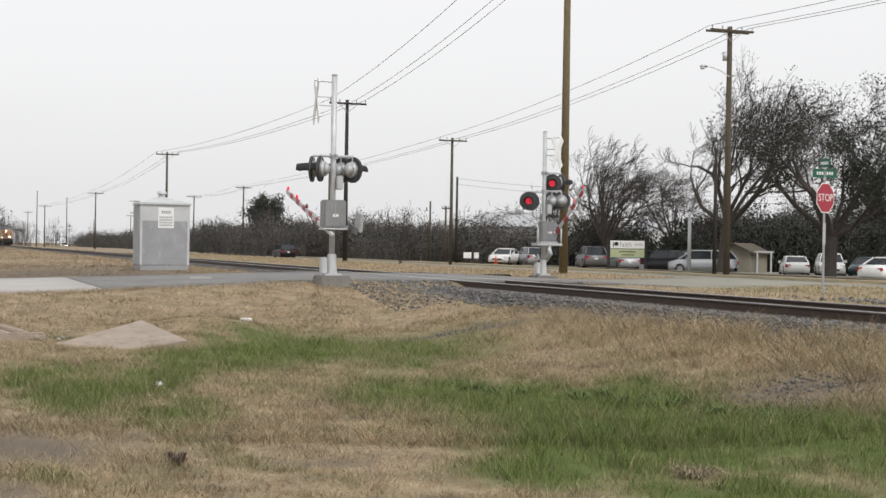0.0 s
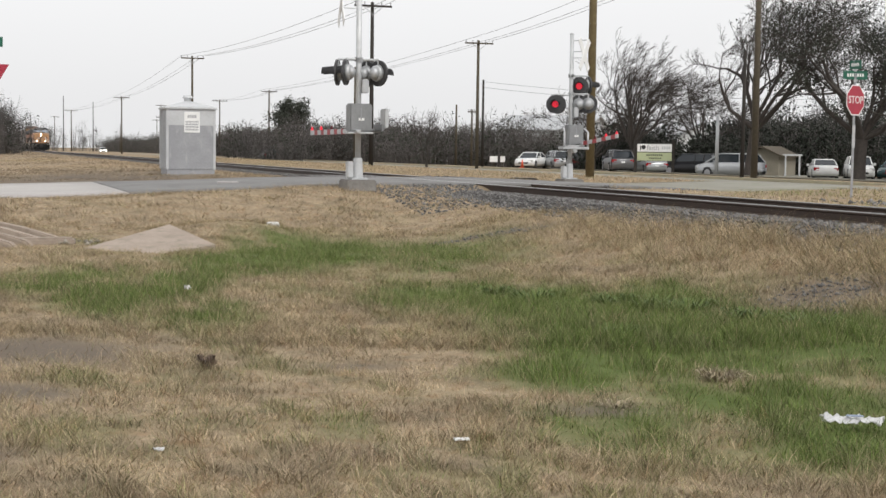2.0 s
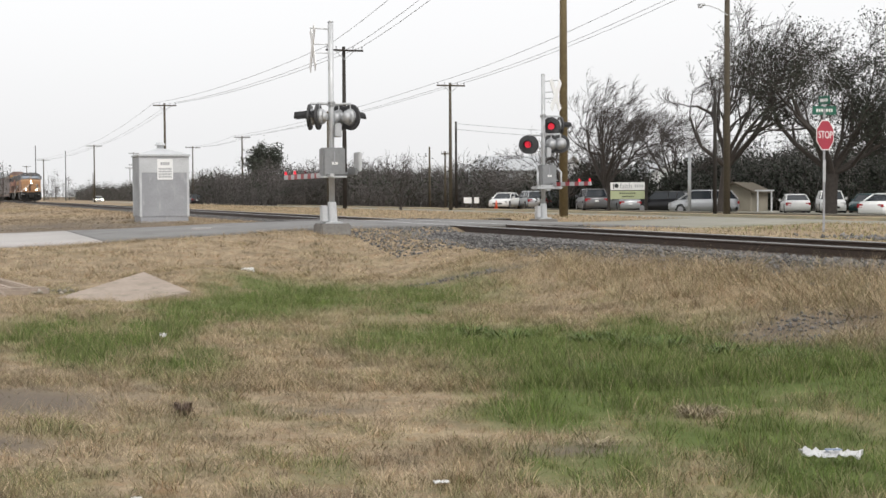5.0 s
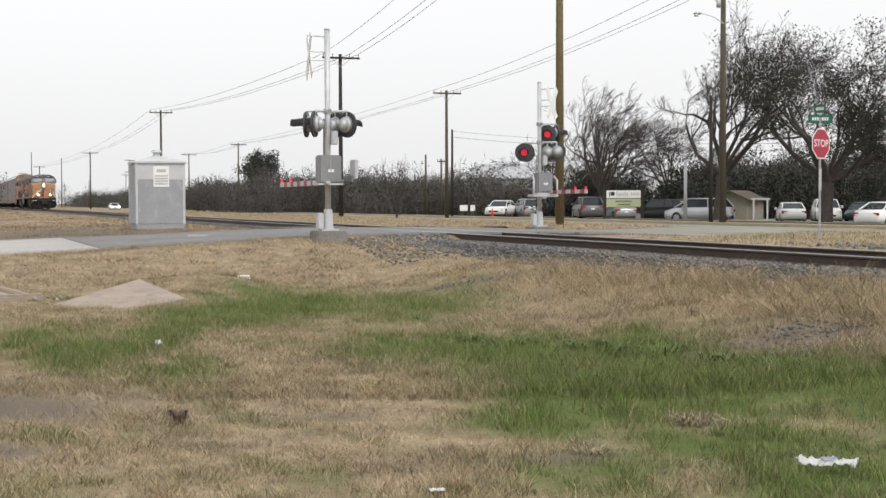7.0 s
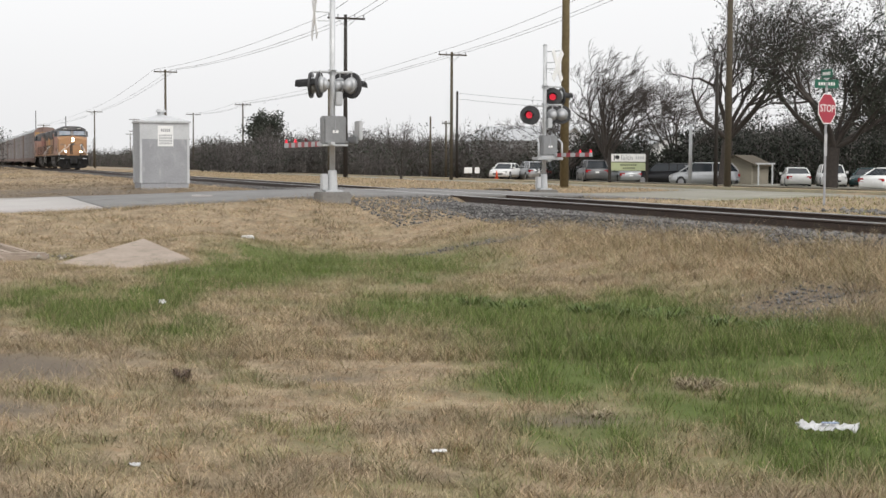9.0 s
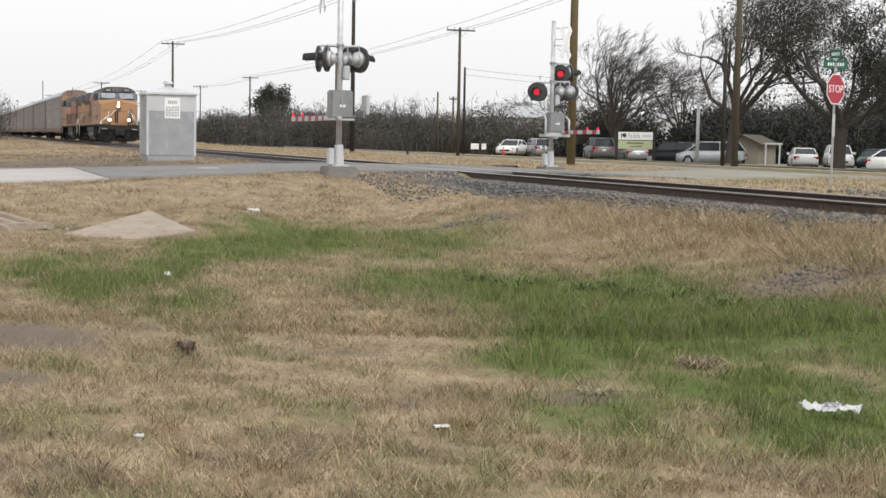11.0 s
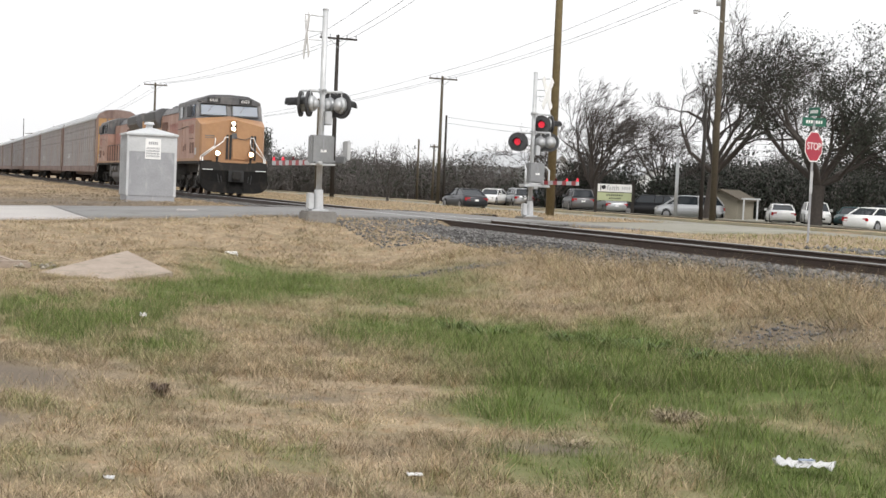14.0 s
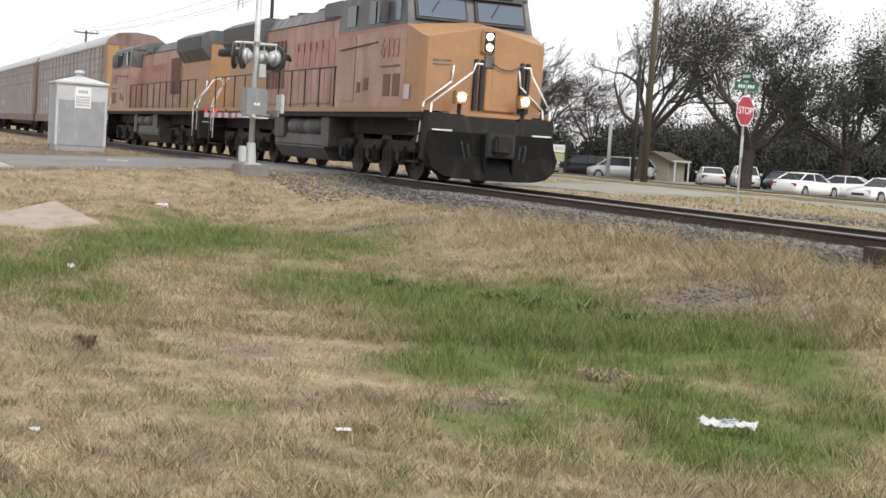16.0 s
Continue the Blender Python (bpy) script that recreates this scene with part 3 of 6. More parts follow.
def signal(pos, label, heads, arm_out, arm_x, box_dx, buck, weight, arm_len):
    """A mast in the track's axes: x away over the track, y away along it. arm_out: 1 or -1, the arm's way along y."""
    t = thing("crossing_signal", pose(*pos, 0, 0, TA), label, "crossing signal", "level crossing signals")
    part("foundation", bx(B(), -0.36, 0.36, -0.36, 0.36, -0.6, 0.0, 0.03), M["concrete_grey"], t, "weathered concrete footing")
    part("mast", cyl(cyl(B(), (0, 0, 0.45), (0, 0, 4.66), 0.066, 20), (0, 0, 4.66), (0, 0, 4.7), 0.075, 20, 0.04), M["alu"], t, "", True)
    bs = cyl(bx(B(), -0.2, 0.2, -0.2, 0.2, 0, 0.04, 0.005), (0, 0, 0.04), (0, 0, 0.5), 0.125, 20, 0.1)
    part("mast_base", bs, M["lightgrey"], t, "pale cast base")
    part("junction_box", bx(B(), -0.27, -0.13, -0.11, 0.11, 0.04, 0.42, 0.02), M["lightgrey"], t)
    # gate mechanism
    mech = part("mechanism_box", bx(B(), -0.27 + box_dx, 0.27 + box_dx, -0.42, -0.07, 1.1, 1.75, 0.03), M["case"], t, "grey steel gate mechanism case")
    part("case_door", bx(B(), -0.24 + box_dx, 0.24 + box_dx, -0.435, -0.42, 1.13, 1.68, 0.006), M["case"], mech)
    part("case_latch", bx(B(), -0.015 + box_dx, 0.015 + box_dx, -0.45, -0.435, 1.38, 1.66, 0.004), M["midgrey"], mech)
    part("case_label", bx(B(), -0.06 + box_dx, 0.08 + box_dx, -0.438, -0.4355, 1.36, 1.42), M["white"], mech)
    part("case_sill", bx(B(), -0.3 + box_dx, 0.3 + box_dx, -0.45, -0.05, 1.06, 1.1, 0.008), M["alu"], mech)
    if arm_out < 0:
        part("case_tray", bx(B(), -0.44, 0.46, -0.5, -0.02, 0.96, 1.05, 0.02), M["lightgrey"], mech, "pale steel tray under the case")
        for x in (-0.4, 0.42):
            part("case_guard", pipe(B(), [(x, -0.46, 1.0), (x, -0.46, 1.5), (x * 0.9, -0.3, 1.62), (x * 0.9, -0.1, 1.62)], 0.03, 8), M["lightgrey"], mech, "pale bent guard bar", True)
    arm = gate_arm(t, pose(arm_x, 0.1 * arm_out, 1.12, 0, 0, 0 if arm_out > 0 else 180), arm_len, weight)
    # light arms, heads and crossbuck
    zs = sorted({h[2] for h in heads})
    for z in zs:
        hs = [h for h in heads if h[2] == z]
        bm = cyl(B(), (0, 0, z + 0.27), (0, 0, z + 0.36), 0.1, 16)
        for h in hs:
            pipe(bm, [(0, 0, z + 0.31), (h[0], h[1], z + 0.31), (h[0], h[1], z + 0.1)], 0.03, 10)
        part("light_bracket", bm, M["alu"], t)
    for x, y, z, aim, lit in heads:
        light_unit(t, x, y, z, aim, lit)
    part("relay_can", bx(B(), 0.04, 0.2, -0.2, 0.0, 2.0, 2.32, 0.02), M["galv"], t)
    bx_, by_, bz_, turn = buck
    cb = part("crossbuck", prism(B(), [(-0.6, -0.115), (-0.6, 0.115), (0.6, 0.115), (0.6, -0.115)], -0.008, 0.008, "y"), M["white"], t, "white crossbuck boards")
    for v in cb.data.vertices:
        c, d = math.cos(radians(52)), math.sin(radians(52))
        v.co.x, v.co.z = v.co.x * c - v.co.z * d, v.co.x * d + v.co.z * c
    cb.matrix_basis = pose(bx_, by_, bz_, 0, 0, turn)
    me = cb.data.copy()
    for v in me.vertices:
        v.co.x *= -1
        v.co.y += 0.018
    me.flip_normals()
    cb2 = new("crossbuck", me)
    cb2.parent, cb2.matrix_basis = t, cb.matrix_basis
    bm = pipe(B(), [(0, 0, bz_ + 0.45), (bx_ * 1.15, by_ * 1.15, bz_ + 0.47)], 0.018, 8)
    part("sign_bracket", bm, M["alu"], t)
    for k in (0.1, -0.1):
        part("sign_bracket", pipe(B(), [(0, 0, bz_ + k), (bx_, by_, bz_ + k)], 0.014, 8), M["alu"], t)
    return t, arm


m1 = W(-3.14, 4.13, 0.94)
SIGNAL_1, ARM_1 = signal(m1, "silver crossing signal mast with lowering gate and dark flashing lights", (
    (0.42, -0.2, 2.46, 116, False), (0.24, 0.16, 2.46, 124, False), (-0.47, 0.12, 2.47, 244, False), (-0.33, -0.1, 2.47, 240, False)), 1, -0.16, -0.05, (-0.42, 0.0, 4.05, 84), (0.6, 0.68, -0.85, -0.4, 0.08, 0.52), 4.0)
m2 = W(-13.3, -5.71, 0.79)
SIGNAL_2, ARM_2 = signal(m2, "silver crossing signal mast with lit red flashing lights and gate", (
    (-0.4, 0.15, 2.4, 312, False), (-0.58, -0.1, 2.4, 330, True), (0.25, -0.05, 2.42, 172, False), (0.52, -0.2, 2.43, 160, False),
    (0.28, 0.0, 3.0, 336, True), (0.62, 0.05, 3.02, 88, False)), -1, 0.22, 0.02, (0.32, -0.3, 4.0, 42), (-0.2, -0.06, -0.95, -0.45, -0.22, 0.24), 3.0)


# ---- signal hut ----
def hut():
    c = W(-23.62, 5.12, 0.79)
    t = thing("signal_hut", pose(*c, 0, 0, TA), "grey two-tone steel railway signal hut", "signal hut")
    w, d, h = 0.88, 0.9, 2.25
    part("skid", bx(B(), -w + 0.02, w - 0.02, -d + 0.02, d - 0.02, -0.3, 0.06), M["midgrey"], t)
    part("lower_wall", bx(B(), -w, w, -d, d, 0.06, 1.66, 0.01), M["midgrey"], t, "mid-grey repainted lower wall")
    part("upper_wall", bx(B(), -w, w, -d, d, 1.66, h, 0.01), M["lightgrey"], t, "pale grey upper wall")
    for x in (-w - 0.012, w - 0.07):
        for y in (-d - 0.012, d - 0.06):
            part("corner_trim", bx(B(), x, x + 0.082, y, y + 0.072, 0.06, h), M["lightgrey"], t)
    for k, x in enumerate((-0.33, 0.33)):
        part("panel_seam", bx(B(), x - 0.006, x + 0.006, -d - 0.004, -d, 0.06, 1.66), M["midgrey"], t)
    for k in range(8):
        y = -d + 0.15 + k * 0.24
        part("side_rib", bx(B(), -w - 0.02, -w, y, y + 0.06, 0.08, h - 0.02), M["lightgrey"], t)
    bm = B()
    loft(bm, [[(-w - 0.06, -d - 0.06, z), (w + 0.06, -d - 0.06, z), (w + 0.06, d + 0.06, z), (-w - 0.06, d + 0.06, z)] for z in (h, h + 0.07)] + [[(-0.14, -0.14, h + 0.3), (0.14, -0.14, h + 0.3), (0.14, 0.14, h + 0.3), (-0.14, 0.14, h + 0.3)]])
    part("roof", bm, M["lightgrey"], t, "low hipped sheet roof")
    part("vent", cyl(cyl(B(), (0, 0, h + 0.28), (0, 0, h + 0.42), 0.13, 16), (0, 0, h + 0.42), (0, 0, h + 0.52), 0.2, 16, 0.15), M["lightgrey"], t, "round roof vent")
    sign = part("notice", bx(B(), -0.25, 0.31, -d - 0.018, -d - 0.012, 1.4, 2.15), M["white"], t, "white notice plate")
    part("lettering", bars(B(), -0.21, 0.27, 1.46, 1.84, 9, -d - 0.018, 0.003, 4), M["midgrey"], sign)
    part("heading", bars(B(), -0.14, 0.2, 1.9, 2.06, 5, -d - 0.018, 0.003), M["midgrey"], sign)
    part("lock", bx(B(), w, w + 0.05, -0.7, -0.6, 1.0, 1.12), M["white"], t)


hut()


# ---- road signs ----
def street_blades(t, z, turns, n):
    for k, (w, turn) in enumerate(turns):
        b = part("street_name_sign", bx(B(), -w / 2, w / 2, -0.012, 0.012, z + k * 0.25, z + 0.21 + k * 0.25, 0.004), M["signgreen"], t, "green street name blade")
        b.matrix_basis = pose(0, 0, 0, 0, 0, turn)
        part("lettering", bars(B(), -w * 0.36, w * 0.36, z + 0.05 + k * 0.25, z + 0.16 + k * 0.25, n, -0.012, 0.003), M["white"], b)
        part("blade_clamp", bx(B(), -0.03, 0.03, -0.03, 0.03, z - 0.06 + k * 0.25, z + k * 0.25), M["galv"], t)


def stop_sign():
    t = thing("stop_sign", pose(9.35, 34.27, 0.64, 0, 0, 0), "red octagonal stop sign on a leaning steel post", "road sign")
    part("post", bx(B(), -0.025, 0.025, -0.02, 0.02, -0.3, 3.0), M["midgrey"], t)
    face = part("sign_face", prism(B(), [(0.4 * math.cos(radians(22.5 + 45 * i)), 0.4 * math.sin(radians(22.5 + 45 * i))) for i in range(8)], -0.03, -0.024, "y"), M["white"], t)
    face.matrix_basis = pose(0, 0, 2.36, 0, 0, 41)
    part("red_field", prism(B(), [(0.372 * math.cos(radians(22.5 + 45 * i)), 0.372 * math.sin(radians(22.5 + 45 * i))) for i in range(8)], -0.034, -0.0301, "y"), M["red"], face)
    me = text_mesh("STOP", 0.255)
    me.materials.append(M["white"])
    w = new("word", me)
    w.parent, w.matrix_basis = face, pose(0, -0.037, 0.0, 90, 0, 0)
    street_blades(t, 2.86, ((0.62, 10), (0.38, -62)), 7)
    part("reflector", bx(B(), -0.035, 0.035, -0.03, -0.02, 1.2, 1.75), M["galv"], t)


def yield_sign():
    t = thing("yield_sign", pose(-10.05, 29.1, 0.5, 0, 0, 18), "red and white triangular yield sign with street names", "road sign")
    part("post", cyl(B(), (0, 0, -0.3), (0, 0, 3.2), 0.03, 10), M["galv"], t, "", True)
    tri = lambda r: [(-r, r * 0.58), (r, r * 0.58), (0, -r * 1.15)]
    face = part("sign_face", prism(B(), tri(0.4), -0.045, -0.037, "y", 0.003), M["red"], t)
    face.location = (0, 0, 2.58)
    part("white_field", prism(B(), tri(0.2), -0.049, -0.0455, "y"), M["white"], face)
    part("lettering", bars(B(), -0.1, 0.1, 0.03, 0.08, 5, -0.0495, 0.002), M["red"], face)
    street_blades(t, 2.92, ((0.42, 40), (0.56, -12)), 6)


stop_sign()
yield_sign()


# ---- utility poles and wires ----
def pole(x, y, z, h, r, wood="wood", arm=0.0, turn=TA, double=False, label=""):
    t = thing("utility_pole", pose(x, y, z, 0, 0, turn), label or "weathered wooden utility pole with a crossarm", "utility pole", "utility poles")
    part("shaft", cyl(B(), (0, 0, -0.4), (0, 0, h), r, 12, r * 0.68), M[wood], t, "", True)
    if arm:
        for k in range(2 if double else 1):
            yy = -r - 0.05 if k == 0 else r + 0.05
            a = part("crossarm", bx(B(), -arm, arm, yy - 0.05, yy + 0.05, h - 0.32, h - 0.2, 0.008), M[wood], t)
            if k == 0:
                for i, u in enumerate((-0.93, -0.45, 0.45, 0.93)):
                    part("insulator", cyl(cyl(B(), (u * arm, yy, h - 0.2), (u * arm, yy, h - 0.06), 0.03, 8), (u * arm, yy, h - 0.06), (u * arm, yy, h), 0.05, 10, 0.03), M["midgrey"], a)
        part("brace", pipe(pipe(B(), [(-arm * 0.5, -r - 0.06, h - 0.3), (0, -r - 0.02, h - 0.85)], 0.02, 6), [(arm * 0.5, -r - 0.06, h - 0.3), (0, -r - 0.02, h - 0.85)], 0.02, 6), M["galv"], t)
    return t


def street_light(x, y, z):
    t = thing("street_light", pose(x, y, z, 0, 0, 8), "grey curved-arm street lamp on a pole", "street lamp")
    part("arm", pipe(B(), [(0, 0, -0.55), (-0.55, 0, -0.2), (-1.1, 0, -0.02), (-1.35, 0, 0)], 0.028, 8), M["alu"], t)
    part("head", cyl(bx(B(), -1.75, -1.3, -0.12, 0.12, -0.06, 0.08, 0.05), (-1.6, 0, -0.16), (-1.6, 0, -0.05), 0.12, 12, 0.14), M["alu"], t, "", True)


def wires(name, ends, sag, r, label):
    cu = bpy.data.curves.new(name, "CURVE")
    cu.dimensions, cu.bevel_depth, cu.bevel_resolution = "3D", r, 1
    for a, b in ends:
        a, b = Vector(a), Vector(b)
        sp_ = cu.splines.new("POLY")
        sp_.points.add(16)
        for i in range(17):
            k = i / 16
            v = a.lerp(b, k)
            sp_.points[i].co = (v.x, v.y, v.z - 4 * sag * k * (1 - k), 1)
    tmp = bpy.data.objects.new(name, cu)
    me = bpy.data.meshes.new_from_object(tmp)
    bpy.data.objects.remove(tmp)
    me.materials.append(M["wire"])
    tagged(new(name, me), label, "overhead wire", "overhead wires")


def gz(x, y):
    return float(land(x, y, False))


LINE_A = [(4.83, 56.0, 14.2, 0.18, 'wood_pale', 1.2), (-6.4, 90.7, 10.5, 0.16, 'wood_dark', 1.25), (-29.0, 145.6, 10.6, 0.15, 'wood', 1.2), (-63.0, 252.0, 10.3, 0.15, 'wood', 1.4), (-102.0, 356.2, 10.5, 0.16, 'wood', 1.5)]
LINE_B = [(36.5, 13.4, 12.5, 0.18, 'wood', 1.1), (16.01, 78.8, 14.06, 0.2, 'wood', 1.38), (0.62, 118.5, 10.9, 0.16, 'wood', 1.26), (-30.14, 209.4, 10.21, 0.15, 'wood', 1.21), (-47.52, 264.9, 10.65, 0.15, 'wood', 1.43)]
for line in (LINE_A, LINE_B):
    ends = []
    for x, y, h, r, wd, arm in line:
        pole(x, y, gz(x, y), h, r, wd, arm, double=(h > 13 and arm > 1.3), label={"wood_pale": "tall pale wooden utility pole beside the road", "wood_dark": "dark creosoted utility pole with a crossarm"}.get(wd, ""))
        ends.append([Vector((x, y, gz(x, y) + h)) + N * u * arm for u in (-0.93, 0.45, 0.93)])
    for a, b in zip(ends, ends[1:]):
        for one in zip(a, b):
            wires("overhead_wire", [one], 0.5, 0.014, "thin sagging electric wire between wooden poles")
for x, y, h, wd, arm in ((16.06, 82.5, 7.47, 'wood_dark', 0), (1.13, 122.4, 7.6, 'wood_dark', 0), (-12.2, 147.8, 10.3, 'wood', 0.7), (-72.0, 324.8, 11.5, 'wood', 1.2), (-100.0, 369.6, 13.5, 'wood_dark', 0), (-104.0, 356.2, 14.0, 'wood_dark', 0), (-97.0, 386.4, 8.0, 'wood', 0), (-83.0, 369.6, 9.0, 'wood', 1.2), (-1.4, 143.4, 6.2, 'wood', 0), (0.2, 143.4, 5.8, 'wood', 0.5), (-122.0, 408.8, 10.0, 'wood', 1.2), (-57.0, 257.6, 7.4, 'wood', 1.0)):
    pole(x, y, gz(x, y), h, 0.13, wd, arm, label="dark bare wooden pole" if not arm else "")
t = thing("grey_post", pose(16.8, 95.2, gz(16.8, 95.2)), "plain grey steel post beside parked cars", "post")
part("tube", cyl(B(), (0, 0, -0.2), (0, 0, 4.1), 0.13, 12, 0.11), M["galv"], t, "", True)
street_light(16.0, 78.6, gz(16, 78.8) + 11.75)
can = thing("transformer", pose(15.7, 78.55, gz(16, 78.8) + 12.1), "grey pole-mounted transformer can", "transformer")
part("tank", cyl(B(), (0, 0, 0), (0, 0, 0.5), 0.13, 14), M["galv"], can, "", True)
lamp2 = thing("flood_light", pose(16.44, 78.6, gz(16, 78.8) + 11.25), "small grey floodlight on a pole", "floodlight")
part("head", bx(cyl(B(), (-0.25, 0.1, 0.05), (0, 0, 0.05), 0.025, 8), 0, 0.28, -0.12, 0.12, -0.08, 0.12, 0.04), M["alu"], lamp2)
for one in (((16.06, 82.5, 7.3), (60, 48, 7.6)), ((1.13, 122.4, 7.3), (34, 97, 5.4)), ((1.13, 122.4, 7.8), (34, 97, 5.9))):
    wires("overhead_wire", [one], 0.7, 0.014, "thin dark telephone wire over the road")


# ---- vehicles on the road and in the lot ----
M["glasscar"] = glass("dark_car_glass")
PAINT = {k: mat("car_paint_" + k, c, tuple(v * 0.92 for v in c), 1.5, 0.28, mt) for k, c, mt in (
    ("white", (0.72, 0.72, 0.71), 0.0), ("silver", (0.42, 0.43, 0.44), 0.5), ("grey", (0.16, 0.16, 0.165), 0.4), ("dark", (0.03, 0.031, 0.036), 0.3), ("teal", (0.03, 0.07, 0.075), 0.3), ("black", (0.012, 0.012, 0.014), 0.2))}
M["taillight"] = mat("tail_light_red", (0.35, 0.01, 0.015), (0.3, 0.01, 0.015), 4, 0.2)
M["headglass"] = mat("headlight_cover", (0.6, 0.6, 0.6), (0.5, 0.5, 0.5), 4, 0.15)
M["alloy"] = mat("wheel_alloy", (0.4, 0.4, 0.41), (0.3, 0.3, 0.31), 6, 0.35, 0.7)
PROFILE = {   # length, width, height, bonnet height, boot height, glasshouse (four y from the front), wheel radius
    "sedan": (4.8, 1.82, 1.46, 0.92, 1.0, (1.25, 2.05, 3.45, 4.25), 0.33),
    "suv": (4.6, 1.85, 1.7, 1.05, 1.12, (1.15, 1.75, 4.05, 4.5), 0.36),
    "van": (5.1, 1.98, 1.75, 1.05, 1.1, (0.75, 1.75, 4.5, 5.0), 0.34),
}


def car(kind, paint, m, label, lights=False, group="parked cars"):
    """A car whose front looks along +y; its origin is on the ground under its middle."""
    L, wd, H, zb, zt, (g0, g1, g2, g3), wr = PROFILE[kind]
    t = thing("car", m, label, "car", group)
    hw, mid, col = wd / 2, L / 2, PAINT[paint]
    fa, ra = 0.85, L - 0.95
    def ring(y, half, lo, hi):
        return [(-half, mid - y, lo), (half, mid - y, lo), (half * 1.01, mid - y, (lo + hi) * 0.5), (half * 0.93, mid - y, hi), (-half * 0.93, mid - y, hi), (-half * 1.01, mid - y, (lo + hi) * 0.5)]
    bm = B()
    stations = [(0.0, 0.8, 0.36, zb * 0.72), (0.12, 0.93, 0.24, zb * 0.8), (0.45, 1.0, 0.2, zb * 0.9), (g0, 1.0, 0.2, zb), (g1, 1.0, 0.19, zb + 0.02), (g2, 1.0, 0.19, zt), (g3, 1.0, 0.2, zt), (L - 0.35, 1.0, 0.22, zt - 0.02), (L - 0.1, 0.95, 0.28, zt - 0.07), (L, 0.85, 0.38, zt - 0.25)]
    loft(bm, [ring(y, hw * k, lo, hi) for y, k, lo, hi in stations])
    bmesh.ops.bevel(bm, geom=bm.edges[:], offset=0.03, segments=2, affect="EDGES", clamp_overlap=True)
    body = part("body", bm, col, t, "", True)
    for side in (-1, 1):
        for y in (fa, ra):
            part("wheel_arch", cyl(B(), (side * (hw + 0.004), mid - y, wr), (side * (hw - 0.12), mid - y, wr), wr + 0.06, 18), M["black"], t)
    # glasshouse: the glass, then roof and pillars over it
    def cabin(bm, grow, lo=0.0, hi=0.0):
        loft(bm, [[(-hw * 0.9 - grow, mid - g0 + grow, zb + lo), (hw * 0.9 + grow, mid - g0 + grow, zb + lo), (hw * 0.9 + grow, mid - g3 - grow, zt + lo), (-hw * 0.9 - grow, mid - g3 - grow, zt + lo)],
                  [(-hw * 0.72 - grow, mid - g1 + grow, H - 0.06 + hi), (hw * 0.72 + grow, mid - g1 + grow, H - 0.06 + hi), (hw * 0.72 + grow, mid - g2 - grow, H - 0.06 + hi), (-hw * 0.72 - grow, mid - g2 - grow, H - 0.06 + hi)]])
        return bm
    part("glasshouse", cabin(B(), 0, -0.05), M["glasscar"], t, "dark tinted glass")
    rf = loft(B(), [[(-hw * 0.74, mid - g1 + 0.06, H - 0.08), (hw * 0.74, mid - g1 + 0.06, H - 0.08), (hw * 0.74, mid - g2 - 0.06, H - 0.08), (-hw * 0.74, mid - g2 - 0.06, H - 0.08)],
                    [(-hw * 0.62, mid - g1 - 0.1, H), (hw * 0.62, mid - g1 - 0.1, H), (hw * 0.62, mid - g2 + 0.1, H), (-hw * 0.62, mid - g2 + 0.1, H)]])
    part("roof", rf, col, t, "", True)
    for side in (-1, 1):
        a, b = side * hw * 0.905, side * hw * 0.73
        ps = [((a, mid - g0, zb), (b, mid - g1, H - 0.05)), ((a, mid - g3, zt), (b, mid - g2, H - 0.05)), ((a, mid - (g1 + g2) / 2, zb), (b, mid - (g1 + g2) / 2, H - 0.05))]
        if kind != "sedan":
            ps.append(((a, mid - g2 + 0.45, zt), (b, mid - g2 + 0.45, H - 0.05)))
        for u, v in ps:
            part("pillar", cyl(B(), u, v, 0.04, 6), col, t)
        part("mirror", bx(B(), side * hw - 0.02, side * hw + side * 0.14, mid - g1 + 0.35, mid - g1 + 0.5, zb + 0.02, zb + 0.15, 0.03), col, t)
        part("headlight", bx(B(), side * hw * 0.55, side * hw * 0.9, mid - 0.16, mid - 0.03, zb * 0.62, zb * 0.78, 0.02), M["lamp"] if lights else M["headglass"], t, "lit headlight" if lights else "")
        part("tail_light", bx(B(), side * hw * 0.56, side * hw * 0.94, mid - L + 0.01, mid - L + 0.14, zt - 0.36, zt - 0.18, 0.02), M["taillight"], t, "red tail light")
        for y in (fa, ra):
            wheel = part("wheel", cyl(B(), (-0.1, 0, 0), (0.1, 0, 0), wr, 24), M["rubber"], t, "", True)
            wheel.location = (side * (hw - 0.08), mid - y, wr)
            part("rim", bx(bx(cyl(B(), (side * 0.1, 0, 0), (side * 0.112, 0, 0), wr * 0.64, 16), side * 0.11, side * 0.118, -0.03, 0.03, -wr * 0.6, wr * 0.6), side * 0.11, side * 0.118, -wr * 0.6, wr * 0.6, -0.03, 0.03), M["alloy"], wheel)
    part("number_plate", bx(B(), -0.15, 0.15, mid - L - 0.004, mid - L + 0.02, zt - 0.42, zt - 0.3), M["white"], t)
    part("bumper_grille", bx(B(), -hw * 0.5, hw * 0.5, mid - 0.1, mid + 0.004, 0.4, 0.56, 0.01), M["black"], t)
    part("underbody", bx(B(), -hw * 0.85, hw * 0.85, -mid + 0.3, mid - 0.3, 0.16, 0.3), M["black"], t)
    return t


def parked(kind, paint, x, y, heading, label):
    return car(kind, paint, pose(x, y, gz(x, y) + 0.02, 0, 0, heading), label)


